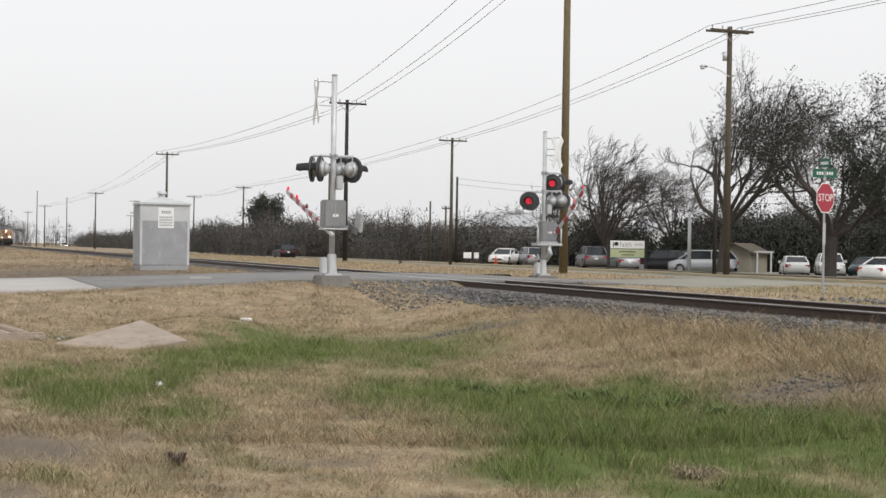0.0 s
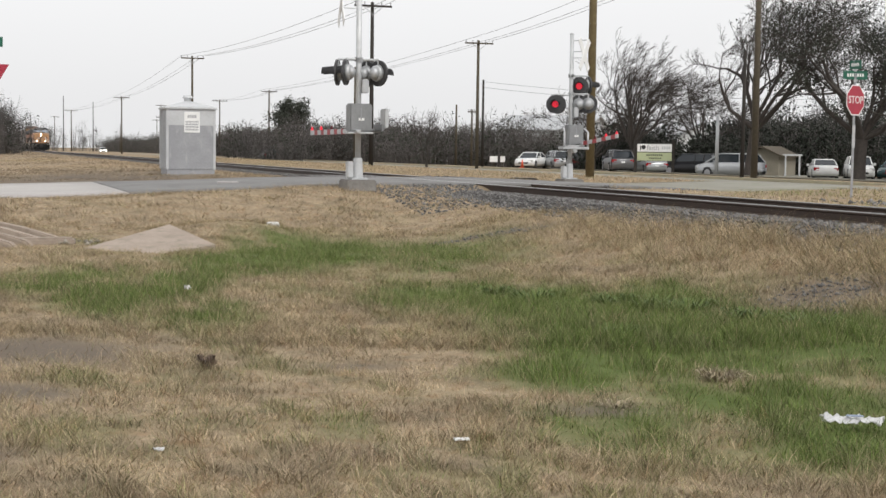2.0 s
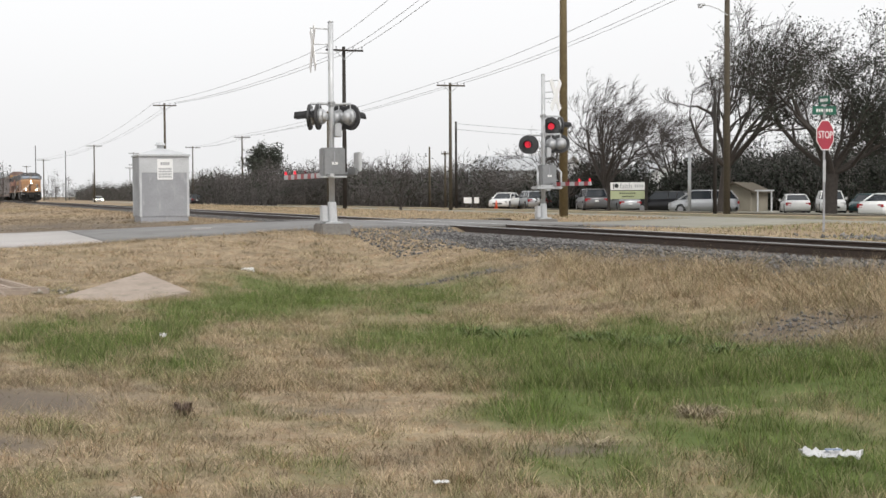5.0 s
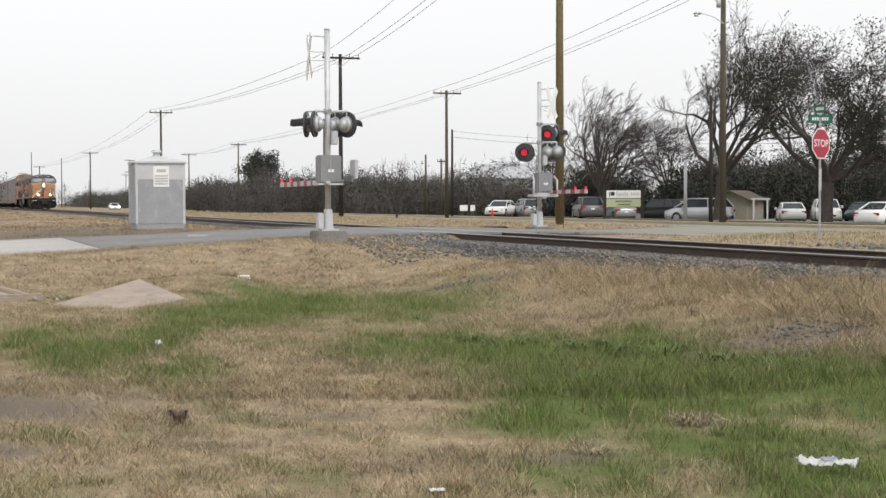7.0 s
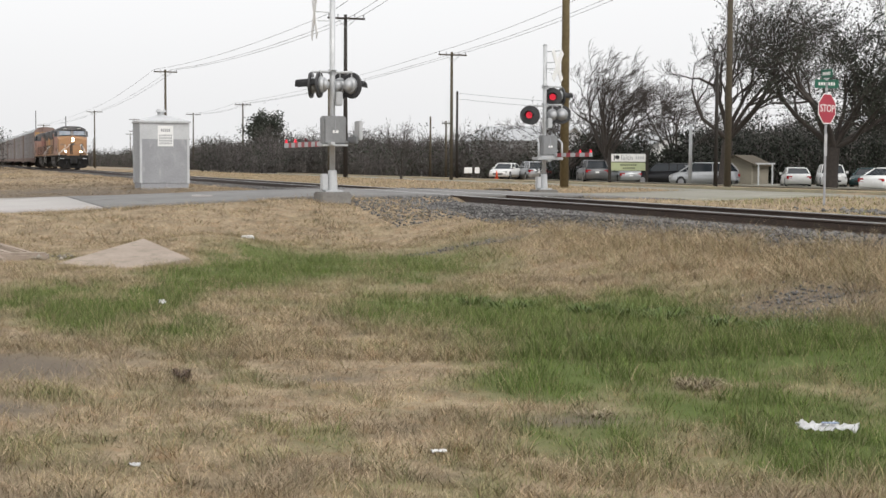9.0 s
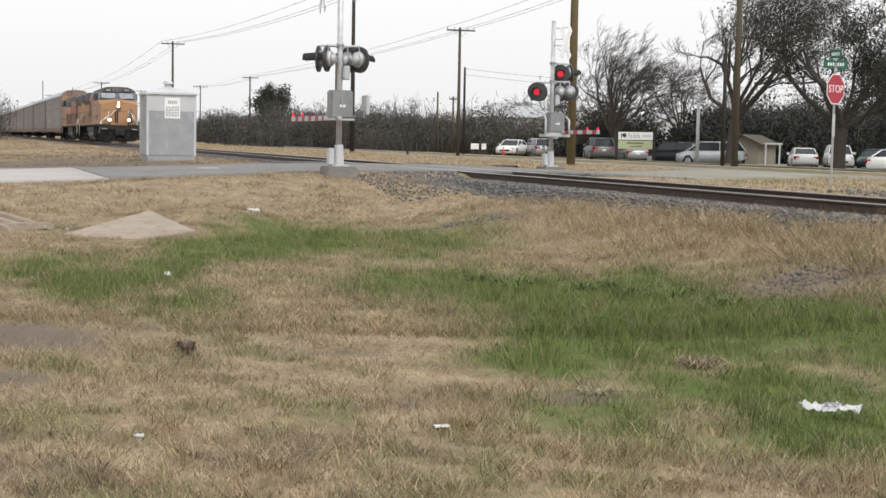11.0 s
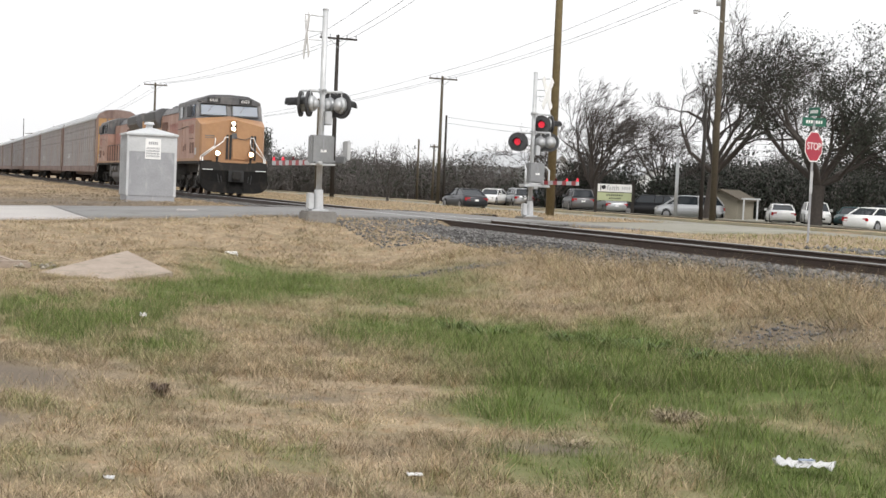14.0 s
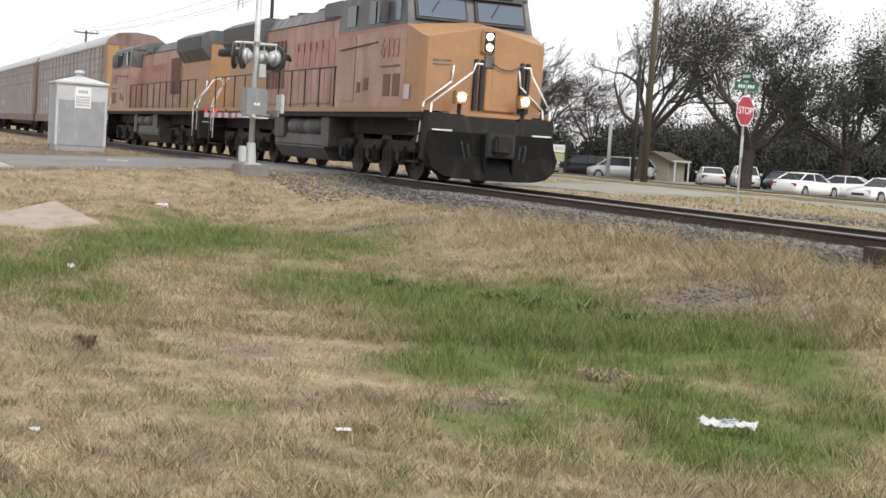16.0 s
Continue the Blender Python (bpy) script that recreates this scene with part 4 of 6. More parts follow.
parked("sedan", "white", 5.60, 126.1, 160, "white sedan parked nose out on dry grass")
parked("suv", "silver", 7.95, 126.7, 12, "silver hatchback parked on dry grass")
parked("suv", "dark", 9.97, 126.7, 5, "dark grey hatchback parked on dry grass")
parked("suv", "grey", 11.60, 109.2, 4, "grey sport utility car seen from behind")
parked("sedan", "silver", 14.40, 110.9, 4, "silver sedan parked behind the church sign")
parked("suv", "black", 17.20, 108.6, 60, "black sport utility car in the parking lot")
parked("van", "silver", 19.20, 103.0, 82, "silver minivan parked side-on")
parked("sedan", "white", 26.10, 103.6, -8, "white sedan seen from behind in the lot")
parked("suv", "white", 28.60, 103.0, 170, "white sport utility car under a tree")
parked("sedan", "teal", 31.20, 102.5, 150, "dark teal sedan in the parking lot")
parked("sedan", "white", 26.60, 82.3, -52, "white sedan parked at the lot's edge")
parked("sedan", "white", 30.30, 86.8, 60, "white sedan parked beside another white car")
parked("suv", "dark", 31.00, 94.1, 60, "dark roofed car among white cars")
parked("sedan", "white", 29.60, 77.3, 120, "white sedan at the end of the row")
SEDAN = car("sedan", "dark", pose(*W(-9.6, -23.5, 0.2)), "dark grey sedan driving along the road", group="cars on the road")
ONCOMING = car("sedan", "white", pose(*W(-200, -20, 0.2)), "white car with headlights on, driving on the road", True, "cars on the road")
LEAVING = car("suv", "black", pose(*W(-100, -25.5, 0.2)), "black sport utility car driving on the road", group="cars on the road")


# ---- the train ----
M["plough"] = mat("black_plough_paint", (0.008, 0.008, 0.008), (0.013, 0.012, 0.011), 1.5, 0.95, 0, 0.0, fine=9, c3=(0.024, 0.02, 0.017), spots=0.3)
M["plough"].node_tree.nodes["Principled BSDF"].inputs["Specular IOR Level"].default_value = 0.15
YEL = mat("faded_yellow_paint", (0.37, 0.205, 0.1), (0.3, 0.165, 0.08), 0.5, 0.5, 0, 0.0, fine=6, c3=(0.3, 0.17, 0.1), spots=0.5)
YEL2 = mat("sun_bleached_yellow_paint", (0.42, 0.262, 0.205), (0.31, 0.19, 0.15), 0.7, 0.55, 0, 0.0, fine=8, c3=(0.27, 0.14, 0.1), spots=0.9)
GRY = mat("locomotive_grey_paint", (0.095, 0.095, 0.1), (0.065, 0.065, 0.07), 0.7, 0.55, 0, 0.0, fine=7, c3=(0.18, 0.17, 0.16), spots=0.5)
DRK = mat("grimy_running_gear", (0.018, 0.016, 0.014), (0.01, 0.009, 0.008), 1.2, 0.85, 0, 0.0, fine=9, c3=(0.055, 0.046, 0.038), spots=0.3)
TNK = mat("dusty_fuel_tank", (0.1, 0.096, 0.092), (0.06, 0.058, 0.056), 0.9, 0.65, 0, 0.0, fine=7, c3=(0.05, 0.045, 0.04), spots=0.6)
LET = mat("faded_red_lettering", (0.33, 0.13, 0.11), (0.4, 0.2, 0.16), 3, 0.6)
WSC = glass("windscreen_glass", (0.1, 0.125, 0.165))
WSC.node_tree.nodes["Principled BSDF"].inputs["Specular IOR Level"].default_value = 0.25
RACK = mat("galvanised_rack_panels", (0.36, 0.35, 0.35), (0.29, 0.275, 0.275), 0.25, 0.6, 0.1, 0.0, fine=3, c3=(0.33, 0.28, 0.26), spots=0.5)
RACKD = mat("rusted_rack_frame", (0.22, 0.155, 0.135), (0.17, 0.12, 0.105), 0.6, 0.7, 0, 0.0, fine=5, c3=(0.1, 0.06, 0.05), spots=0.5)
RACKY = mat("dull_yellow_flatcar", (0.4, 0.25, 0.1), (0.33, 0.19, 0.08), 0.6, 0.6, 0, 0.0, fine=5, c3=(0.22, 0.12, 0.08), spots=0.6)
HOLE = mat("dark_perforation", (0.23, 0.215, 0.215), (0.2, 0.185, 0.185), 2, 0.8)


M["louvre"] = mat("shadowed_louvre", (0.17, 0.085, 0.06), (0.12, 0.06, 0.045), 6, 0.7)


def truck(parent, y, axles, spread, wheel_r, name="truck"):
    t = part(name, B(), DRK, parent, "grimy three-axle truck" if len(axles) == 3 else "grimy two-axle truck")
    bm = bmesh.new()
    lo, hi = min(axles) - 0.75, max(axles) + 0.75
    for side in (-1, 1):
        bx(bm, side * 1.0, side * 1.16, lo, hi, wheel_r + 0.08, wheel_r + 0.34, 0.03)
        for a in axles:
            bx(bm, side * 0.98, side * 1.24, a - 0.2, a + 0.2, wheel_r - 0.2, wheel_r + 0.22, 0.04)
            cyl(bm, (side * 1.24, a, wheel_r), (side * 1.3, a, wheel_r), 0.13, 12)
        for a, b in zip(axles, axles[1:]):
            m_ = (a + b) / 2
            for k in (-0.22, 0, 0.22):
                cyl(bm, (side * 1.1, m_ + k, wheel_r - 0.18), (side * 1.1, m_ + k, wheel_r + 0.2), 0.09, 10)
            bx(bm, side * 1.02, side * 1.2, m_ - 0.4, m_ + 0.4, wheel_r - 0.26, wheel_r - 0.16, 0.02)
            cyl(bm, (side * 1.2, m_ - 0.5, wheel_r + 0.1), (side * 1.2, m_ - 0.15, wheel_r + 0.3), 0.07, 10)
    bx(bm, -1.0, 1.0, (lo + hi) / 2 - 0.4, (lo + hi) / 2 + 0.4, wheel_r, wheel_r + 0.35)
    bmesh.ops.recalc_face_normals(bm, faces=bm.faces)
    bm.to_mesh(t.data)
    bm.free()
    t.location = (0, y, 0)
    sets = []
    for a in axles:
        bm = cyl(B(), (-0.75, 0, 0), (0.75, 0, 0), 0.09, 10)
        for side in (-1, 1):
            cyl(bm, (side * 0.69, 0, 0), (side * 0.82, 0, 0), wheel_r, 32)
            cyl(bm, (side * 0.66, 0, 0), (side * 0.69, 0, 0), wheel_r + 0.03, 32)
            cyl(bm, (side * 0.82, 0, 0), (side * 0.86, 0, 0), wheel_r * 0.4, 16)
            for k in range(5):
                an = k * 1.257
                cyl(bm, (side * 0.82, math.cos(an) * wheel_r * 0.66, math.sin(an) * wheel_r * 0.66), (side * 0.83, math.cos(an) * wheel_r * 0.66, math.sin(an) * wheel_r * 0.66), wheel_r * 0.14, 8)
        w = part("wheelset", bm, M["rail"], t)
        w.location = (0, a, wheel_r)
        sets.append(w)
    return sets


def locomotive(m):
    """Front at y = 0 looking along +y, x to the camera's side of the train, z from the rail head."""
    t = thing("locomotive", m, "faded yellow diesel locomotive with grey roof and lit headlights", "locomotive", "locomotives")
    # frame, pilot and plough
    part("underframe", bx(bx(B(), -1.5, 1.5, -21.9, -0.75, 1.38, 1.52, 0.01), -0.9, 0.9, -21.9, -0.5, 1.0, 1.4, 0.01), DRK, t, "grimy underframe")
    part("side_sill", bx(bx(B(), 1.47, 1.54, -21.9, -0.75, 1.5, 1.62, 0.008), -1.54, -1.47, -21.9, -0.75, 1.5, 1.62, 0.008), YEL, t)
    for y in (-0.55, -22.0):
        f = 1 if y > -5 else -1
        part("pilot_plate", bx(B(), -1.5, 1.5, y - 0.12, y + 0.12, 0.55, 1.42, 0.02), DRK, t)
        part("coupler", bx(bx(B(), -0.16, 0.16, min(y, y + f * 0.75), max(y, y + f * 0.75), 0.78, 1.02, 0.03), -0.2, 0.2, min(y + f * 0.55, y + f * 0.85), max(y + f * 0.55, y + f * 0.85), 0.7, 1.08, 0.05), DRK, t)
        hose = B()
        for x in (-0.75, -0.62, 0.62, 0.75):
            pipe(hose, [(x, y + f * 0.14, 1.1), (x, y + f * 0.3, 0.85), (x * 0.9, y + f * 0.34, 0.5)], 0.025, 6)
        part("air_hose", hose, M["black"], t)
    plough = B()
    edge = ((-1.52, 0.62), (-1.44, 0.36), (-1.2, 0.2), (-0.85, 0.14), (-0.4, 0.13), (0.0, 0.13), (0.4, 0.13), (0.85, 0.14), (1.2, 0.2), (1.44, 0.36), (1.52, 0.62))
    rings = []
    for x, low in edge:
        k = 1 - abs(x) / 1.55
        mid = (low + 1.12) / 2
        rings.append([(x, -0.24 + 0.46 * k, low), (x * 0.99, -0.4 + 0.3 * k, mid), (x * 0.97, -0.44 + 0.28 * k, 1.12), (x * 0.97, -0.52, 1.12), (x, -0.52, low)])
    loft(plough, rings)
    part("snow_plough", plough, M["plough"], t, "black snow plough")
    part("plough_rib", bx(bx(B(), -0.36, -0.3, -0.3, 0.06, 0.3, 1.1, 0.01), 0.3, 0.36, -0.3, 0.06, 0.3, 1.1, 0.01), M["plough"], t)
    part("drawbar_pocket", bx(B(), -0.34, 0.34, -0.3, 0.1, 0.62, 1.14, 0.03), M["black"], t)
    for x in (-1.05, 1.05):
        part("step_well", bx(B(), x - 0.42, x + 0.42, -0.92, -0.44, 0.5, 1.5, 0.02), DRK, t)
    part("anticlimber", bx(B(), -0.98, 0.98, -0.95, -0.5, 1.46, 1.56, 0.02), YEL, t)
    part("end_beam", bx(B(), -1.46, 1.46, -0.92, -0.5, 1.18, 1.45, 0.02), DRK, t)
    # nose: five-sided front that rises to the windscreen
    nose = loft(B(), [[(-1.38, -0.95, 1.55), (1.38, -0.95, 1.55), (1.38, -0.95, 3.12), (0.0, -0.9, 3.42), (-1.38, -0.95, 3.12)],
                      [(-1.46, -1.12, 1.55), (1.46, -1.12, 1.55), (1.46, -1.12, 3.17), (0.0, -1.07, 3.46), (-1.46, -1.12, 3.17)],
                      [(-1.52, -1.85, 1.55), (1.52, -1.85, 1.55), (1.52, -1.85, 3.42), (0.0, -1.8, 3.58), (-1.52, -1.85, 3.42)]])
    part("nose", nose, YEL, t, "broad faded yellow nose")
    part("nose_door", bx(B(), -0.76, 0.02, -0.94, -0.88, 1.62, 2.7, 0.02), YEL, t)
    part("door_pane", bx(B(), -0.62, -0.12, -0.9, -0.872, 1.75, 2.55, 0.015), YEL, t)
    for x in (0.1, 0.25, -0.86, -1.0):
        part("nose_step_bar", bx(B(), x - 0.045, x + 0.045, -0.94, -0.85, 1.62, 2.72, 0.012), M["black"], t)
    part("door_latch", bx(B(), -0.16, 0.06, -0.93, -0.85, 2.55, 2.8, 0.01), GRY, t)
    part("chain", pipe(B(), [(-0.1, -0.84, 2.66), (-0.3, -0.82, 2.55), (-0.55, -0.82, 2.53), (-0.84, -0.84, 2.66)], 0.014, 6), GRY, t)
    hl = part("headlight_case", bx(B(), -0.17, 0.17, -0.98, -0.83, 2.86, 3.36, 0.03), YEL, t)
    part("headlight_panel", bx(B(), -0.12, 0.12, -0.84, -0.825, 2.9, 3.32), DRK, hl)
    for z in (2.99, 3.22):
        part("headlight", cyl(B(), (0, -0.83, z), (0, -0.812, z), 0.075, 20), M["lamp"], hl, "glowing sealed-beam headlight")
    for x in (-0.74, 0.76):
        d = part("ditch_light_case", bx(B(), x - 0.13, x + 0.13, -0.62, -0.4, 1.72, 2.0, 0.02), YEL, t)
        part("ditch_light", cyl(B(), (x, -0.4, 1.87), (x, -0.38, 1.87), 0.085, 20), M["lamp"], d, "glowing ditch light")
        part("light_stand", pipe(B(), [(x, -0.55, 1.1), (x, -0.5, 1.72)], 0.05, 8), DRK, d)
    part("grab_iron", bx(bx(B(), 0.75, 1.25, -0.965, -0.93, 2.62, 2.66), 0.75, 1.25, -0.965, -0.93, 2.54, 2.57), GRY, t)
    # cab
    part("cab_wall", bx(B(), -1.52, 1.52, -6.6, -1.85, 1.55, 3.42, 0.015), YEL2, t, "bleached yellow cab side")
    part("cab_band", loft(B(), [[(-1.52, -6.6, 3.42), (1.52, -6.6, 3.42), (1.52, -1.85, 3.42), (-1.52, -1.85, 3.42)], [(-1.46, -6.6, 4.22), (1.46, -6.6, 4.22), (1.46, -2.12, 4.22), (-1.46, -2.12, 4.22)]]), GRY, t, "dark grey window band")
    part("band_edge", bx(bx(B(), 1.515, 1.527, -6.6, -1.9, 3.36, 3.43), -1.527, -1.515, -6.6, -1.9, 3.36, 3.43), LET, t, "thin red stripe")
    roof = loft(B(), [[(-1.46, y, 4.2), (1.46, y, 4.2), (1.42, y, 4.27), (0.85, y, 4.52), (0.0, y, 4.56), (-0.85, y, 4.52), (-1.42, y, 4.27)] for y in (-6.65, -2.06)])
    part("cab_roof", roof, GRY, t)
    vis = loft(B(), [[(-1.3, y, z0), (1.3, y, z0), (1.2, y, z1), (0.72, y, z2), (-0.72, y, z2), (-1.2, y, z1)] for y, z0, z1, z2 in ((-2.3, 4.1, 4.28, 4.5), (-1.96, 4.12, 4.24, 4.44))])
    part("roof_brow", vis, GRY, t)
    for x in (-0.72, 0.72):
        nb = part("number_board", bx(B(), x - 0.3, x + 0.3, -2.0, -1.935, 4.16, 4.38, 0.01), M["black"], t)
        me = text_mesh("6433", 0.19)
        me.materials.append(M["white"])
        w = new("number", me)
        w.parent, w.matrix_basis = nb, pose(x, -1.93, 4.27, 90, 0, 180)
    for x0, x1 in ((-1.34, -0.1), (0.1, 1.34)):
        fr = part("windscreen", loft(B(), [[(x0, -1.85, 3.55), (x1, -1.85, 3.55), (x1, -2.06, 4.1), (x0, -2.06, 4.1)], [(x0, -1.82, 3.56), (x1, -1.82, 3.56), (x1, -2.03, 4.11), (x0, -2.03, 4.11)]]), M["black"], t, "black windscreen frame")
        part("pane", loft(B(), [[(x0 + 0.06, -1.86, 3.61), (x1 - 0.06, -1.86, 3.61), (x1 - 0.06, -2.03, 4.04), (x0 + 0.06, -2.03, 4.04)], [(x0 + 0.06, -1.822, 3.62), (x1 - 0.06, -1.822, 3.62), (x1 - 0.06, -1.994, 4.05), (x0 + 0.06, -1.994, 4.05)]]), WSC, fr, "sky-reflecting pane")
        part("wiper", pipe(B(), [((x0 + x1) / 2, -1.98, 4.08), ((x0 + x1) / 2 + 0.25, -1.83, 3.75)], 0.012, 6), M["black"], fr)
    for side in (-1, 1):
        for y0, y1 in ((-2.75, -2.3), (-3.85, -3.5), (-4.35, -3.92), (-5.95, -5.3)):
            part("cab_window", bx(B(), side * 1.47, side * 1.53, y0, y1, 3.52, 4.06, 0.02), M["glasscar"] if y1 != -2.3 else WSC, t, "dark cab window")
        part("mirror", bx(B(), side * 1.5, side * 1.72, -3.2, -3.1, 3.5, 4.0, 0.02), GRY, t)
        part("cab_door", bx(B(), side * 1.515, side * 1.535, -5.9, -5.2, 1.75, 3.3, 0.01), YEL2, t)
        for z0, z1, y0, y1 in ((1.85, 2.35, -3.2, -2.75), (1.85, 2.35, -2.6, -2.15), (2.0, 2.3, -4.55, -4.2), (2.5, 2.55, -3.4, -2.2), (1.95, 2.2, -5.0, -4.75)):
            part("vent_panel", bx(B(), side * 1.515, side * 1.53, y0, y1, z0, z1, 0.004), M["louvre"], t)
        me = text_mesh("6433", 0.62)
        me.materials.append(LET)
        w = new("number", me)
        w.parent, w.matrix_basis = t, pose(side * 1.535, -2.85, 2.92, 90, 0, 90 * side)
        part("builder_plate", bx(B(), side * 1.515, side * 1.53, -1.85, -1.55, 1.78, 2.1), M["lightgrey"], t)
    # long hood, radiator wings and roof gear
    hood = [(-1.02, 1.55), (1.02, 1.55), (1.02, 3.95), (0.78, 4.28), (-0.78, 4.28), (-1.02, 3.95)]
    part("hood", prism(B(), hood, -16.2, -6.6, "y", 0.02), YEL2, t, "bleached yellow hood with faded red lettering")
    part("hood_roof", prism(B(), [(-1.05, 3.96), (1.05, 3.96), (0.8, 4.32), (-0.8, 4.32)], -16.2, -6.6, "y", 0.01), GRY, t)
    part("rear_hood", prism(B(), [(-1.02, 1.55), (1.02, 1.55), (1.02, 3.9), (-1.02, 3.9)], -21.3, -16.2, "y", 0.02), YEL, t)
    part("radiator_wing", prism(B(), [(-1.05, 3.35), (1.05, 3.35), (1.36, 3.75), (1.36, 4.2), (1.0, 4.4), (-1.0, 4.4), (-1.36, 4.2), (-1.36, 3.75)], -21.2, -16.4, "y", 0.02), GRY, t, "grey flared radiator housing")
    for side in (-1, 1):
        part("radiator_screen", bx(B(), side * 1.35, side * 1.375, -21.0, -16.6, 3.8, 4.18), M["black"], t)
        for i in range(14):
            y = -6.8 - i * 0.66
            part("hood_door", bx(B(), side * 1.02, side * 1.04, y - 0.61, y, 1.75, 3.2 if i > 3 else 3.85, 0.006), YEL2, t)
        for i in range(5):
            part("intake_louvre", bx(B(), side * 1.04, side * 1.06, -14.1 - i * 0.42, -13.8 - i * 0.42, 2.2, 3.6, 0.005), M["louvre"], t)
        part("letter_bar", bars(B(), -12.0, -7.0, 2.6, 3.6, 9, 0, 0.006), LET, t, "faded red lettering").matrix_basis = pose(side * 1.046, 0, 0, 0, 0, 90) if side > 0 else pose(side * 1.046, -19.0, 0, 0, 0, -90)
    part("exhaust_stack", bx(B(), -0.45, 0.45, -12.6, -11.4, 4.3, 4.5, 0.03), GRY, t)
    part("roof_fan", cyl(cyl(B(), (0, -14.2, 4.3), (0, -14.2, 4.46), 0.62, 24), (0, -15.5, 4.3), (0, -15.5, 4.46), 0.55, 24), GRY, t)
    part("dynamic_brake", bx(B(), -1.1, 1.1, -9.6, -8.0, 3.95, 4.4, 0.05), GRY, t, "raised grey roof box")
    part("air_horn", pipe(pipe(B(), [(0.3, -7.4, 4.42), (0.3, -6.9, 4.46)], 0.05, 8), [(0.15, -7.3, 4.36), (0.15, -6.8, 4.42)], 0.05, 8), GRY, t)
    # handrails
    for side in (-1, 1):
        part("handrail", pipe(B(), [(side * 1.5, -6.7, 2.62), (side * 1.5, -21.4, 2.62)], 0.02, 6), M["black"], t)
        for i in range(11):
            y = -6.8 - i * 1.44
            part("stanchion", cyl(B(), (side * 1.5, y, 1.6), (side * 1.5, y, 2.63), 0.02, 6), M["black"], t)
        part("cab_handrail", pipe(B(), [(side * 1.56, -3.6, 3.1), (side * 1.56, -6.3, 3.0)], 0.016, 6), M["black"], t)
        for yy, f in ((-0.7, 1), (-21.8, -1)):
            if f > 0:
                top = 0.27 if side > 0 else 0.7
                rails = ([(side * top, yy + 0.2, 2.6), (side * (top + 0.16), yy + 0.2, 2.6), (side * (top + 0.22), yy + 0.2, 2.42), (side * 1.4, yy + 0.2, 1.7), (side * 1.42, yy + 0.2, 1.15)],
                         [(side * 0.78, yy - 0.18, 2.55), (side * 0.82, yy - 0.16, 2.2), (side * 1.42, yy - 0.2, 1.72), (side * 1.52, yy - 0.2, 0.85)])
            else:
                rails = ([(side * 0.62, yy + 0.2, 2.55), (side * 0.75, yy + 0.05, 2.72), (side * 1.0, yy, 2.62), (side * 1.42, yy + 0.05, 1.95), (side * 1.5, yy + 0.1, 1.7), (side * 1.5, yy + 0.12, 0.85)],
                         [(side * 1.18, yy + 0.2, 2.6), (side * 1.2, yy + 0.2, 2.3), (side * 1.5, yy + 0.55, 1.85), (side * 1.54, yy + 0.62, 1.6), (side * 1.54, yy + 0.64, 0.62)])
            for line in rails:
                part("step_handrail", pipe(B(), line, 0.021, 8), M["white"], t, "white corner handrail", True)
            for k in range(4):
                part("step", bx(B(), side * 1.15, side * 1.55, min(yy - f * 0.75, yy - f * 0.15), max(yy - f * 0.75, yy - f * 0.15), 0.42 + k * 0.3, 0.46 + k * 0.3), DRK, t)
            part("step_edge", bx(B(), side * 0.95, side * 1.4, yy + f * 0.3, yy + f * 0.34, 1.13, 1.16), M["white"], t)
    # tank, reservoirs and trucks
    part("fuel_tank", prism(B(), [(-1.3, 0.95), (-1.36, 0.6), (-1.1, 0.25), (1.1, 0.25), (1.36, 0.6), (1.3, 0.95)], -13.3, -8.0, "y", 0.04), TNK, t, "dusty grey fuel tank")
    for y0, y1 in ((-9.9, -8.4), (-11.6, -10.1)):
        for side in (-1, 1):
            part("air_reservoir", cyl(cyl(cyl(B(), (side * 1.18, y0, 1.12), (side * 1.18, y1, 1.12), 0.24, 20), (side * 1.18, y0 - 0.06, 1.12), (side * 1.18, y0, 1.12), 0.16, 20, 0.24), (side * 1.18, y1, 1.12), (side * 1.18, y1 + 0.06, 1.12), 0.24, 20, 0.16), TNK, t, "grey cylindrical air tank", True)
    part("equipment_case", bx(B(), -1.4, 1.4, -13.2, -12.1, 0.8, 1.38, 0.03), TNK, t)
    part("equipment_case", bx(B(), -1.4, 1.4, -8.2, -7.4, 0.6, 1.38, 0.03), TNK, t)
    sets = truck(t, -4.6, (-2.0, 0.0, 2.0), 2.0, 0.53) + truck(t, -17.8, (-2.0, 0.0, 2.0), 2.0, 0.53)
    # a shorter frame behind the cab
    for o in t.children:
        if o.name.startswith("truck"):
            o.location.y = -6.6 + (o.location.y + 6.6) * 0.87 if o.location.y < -6.6 else o.location.y
        elif o.matrix_basis == Matrix() and o.data:
            for v in o.data.vertices:
                if v.co.y < -6.6:
                    v.co.y = -6.6 + (v.co.y + 6.6) * 0.87
    return t, sets


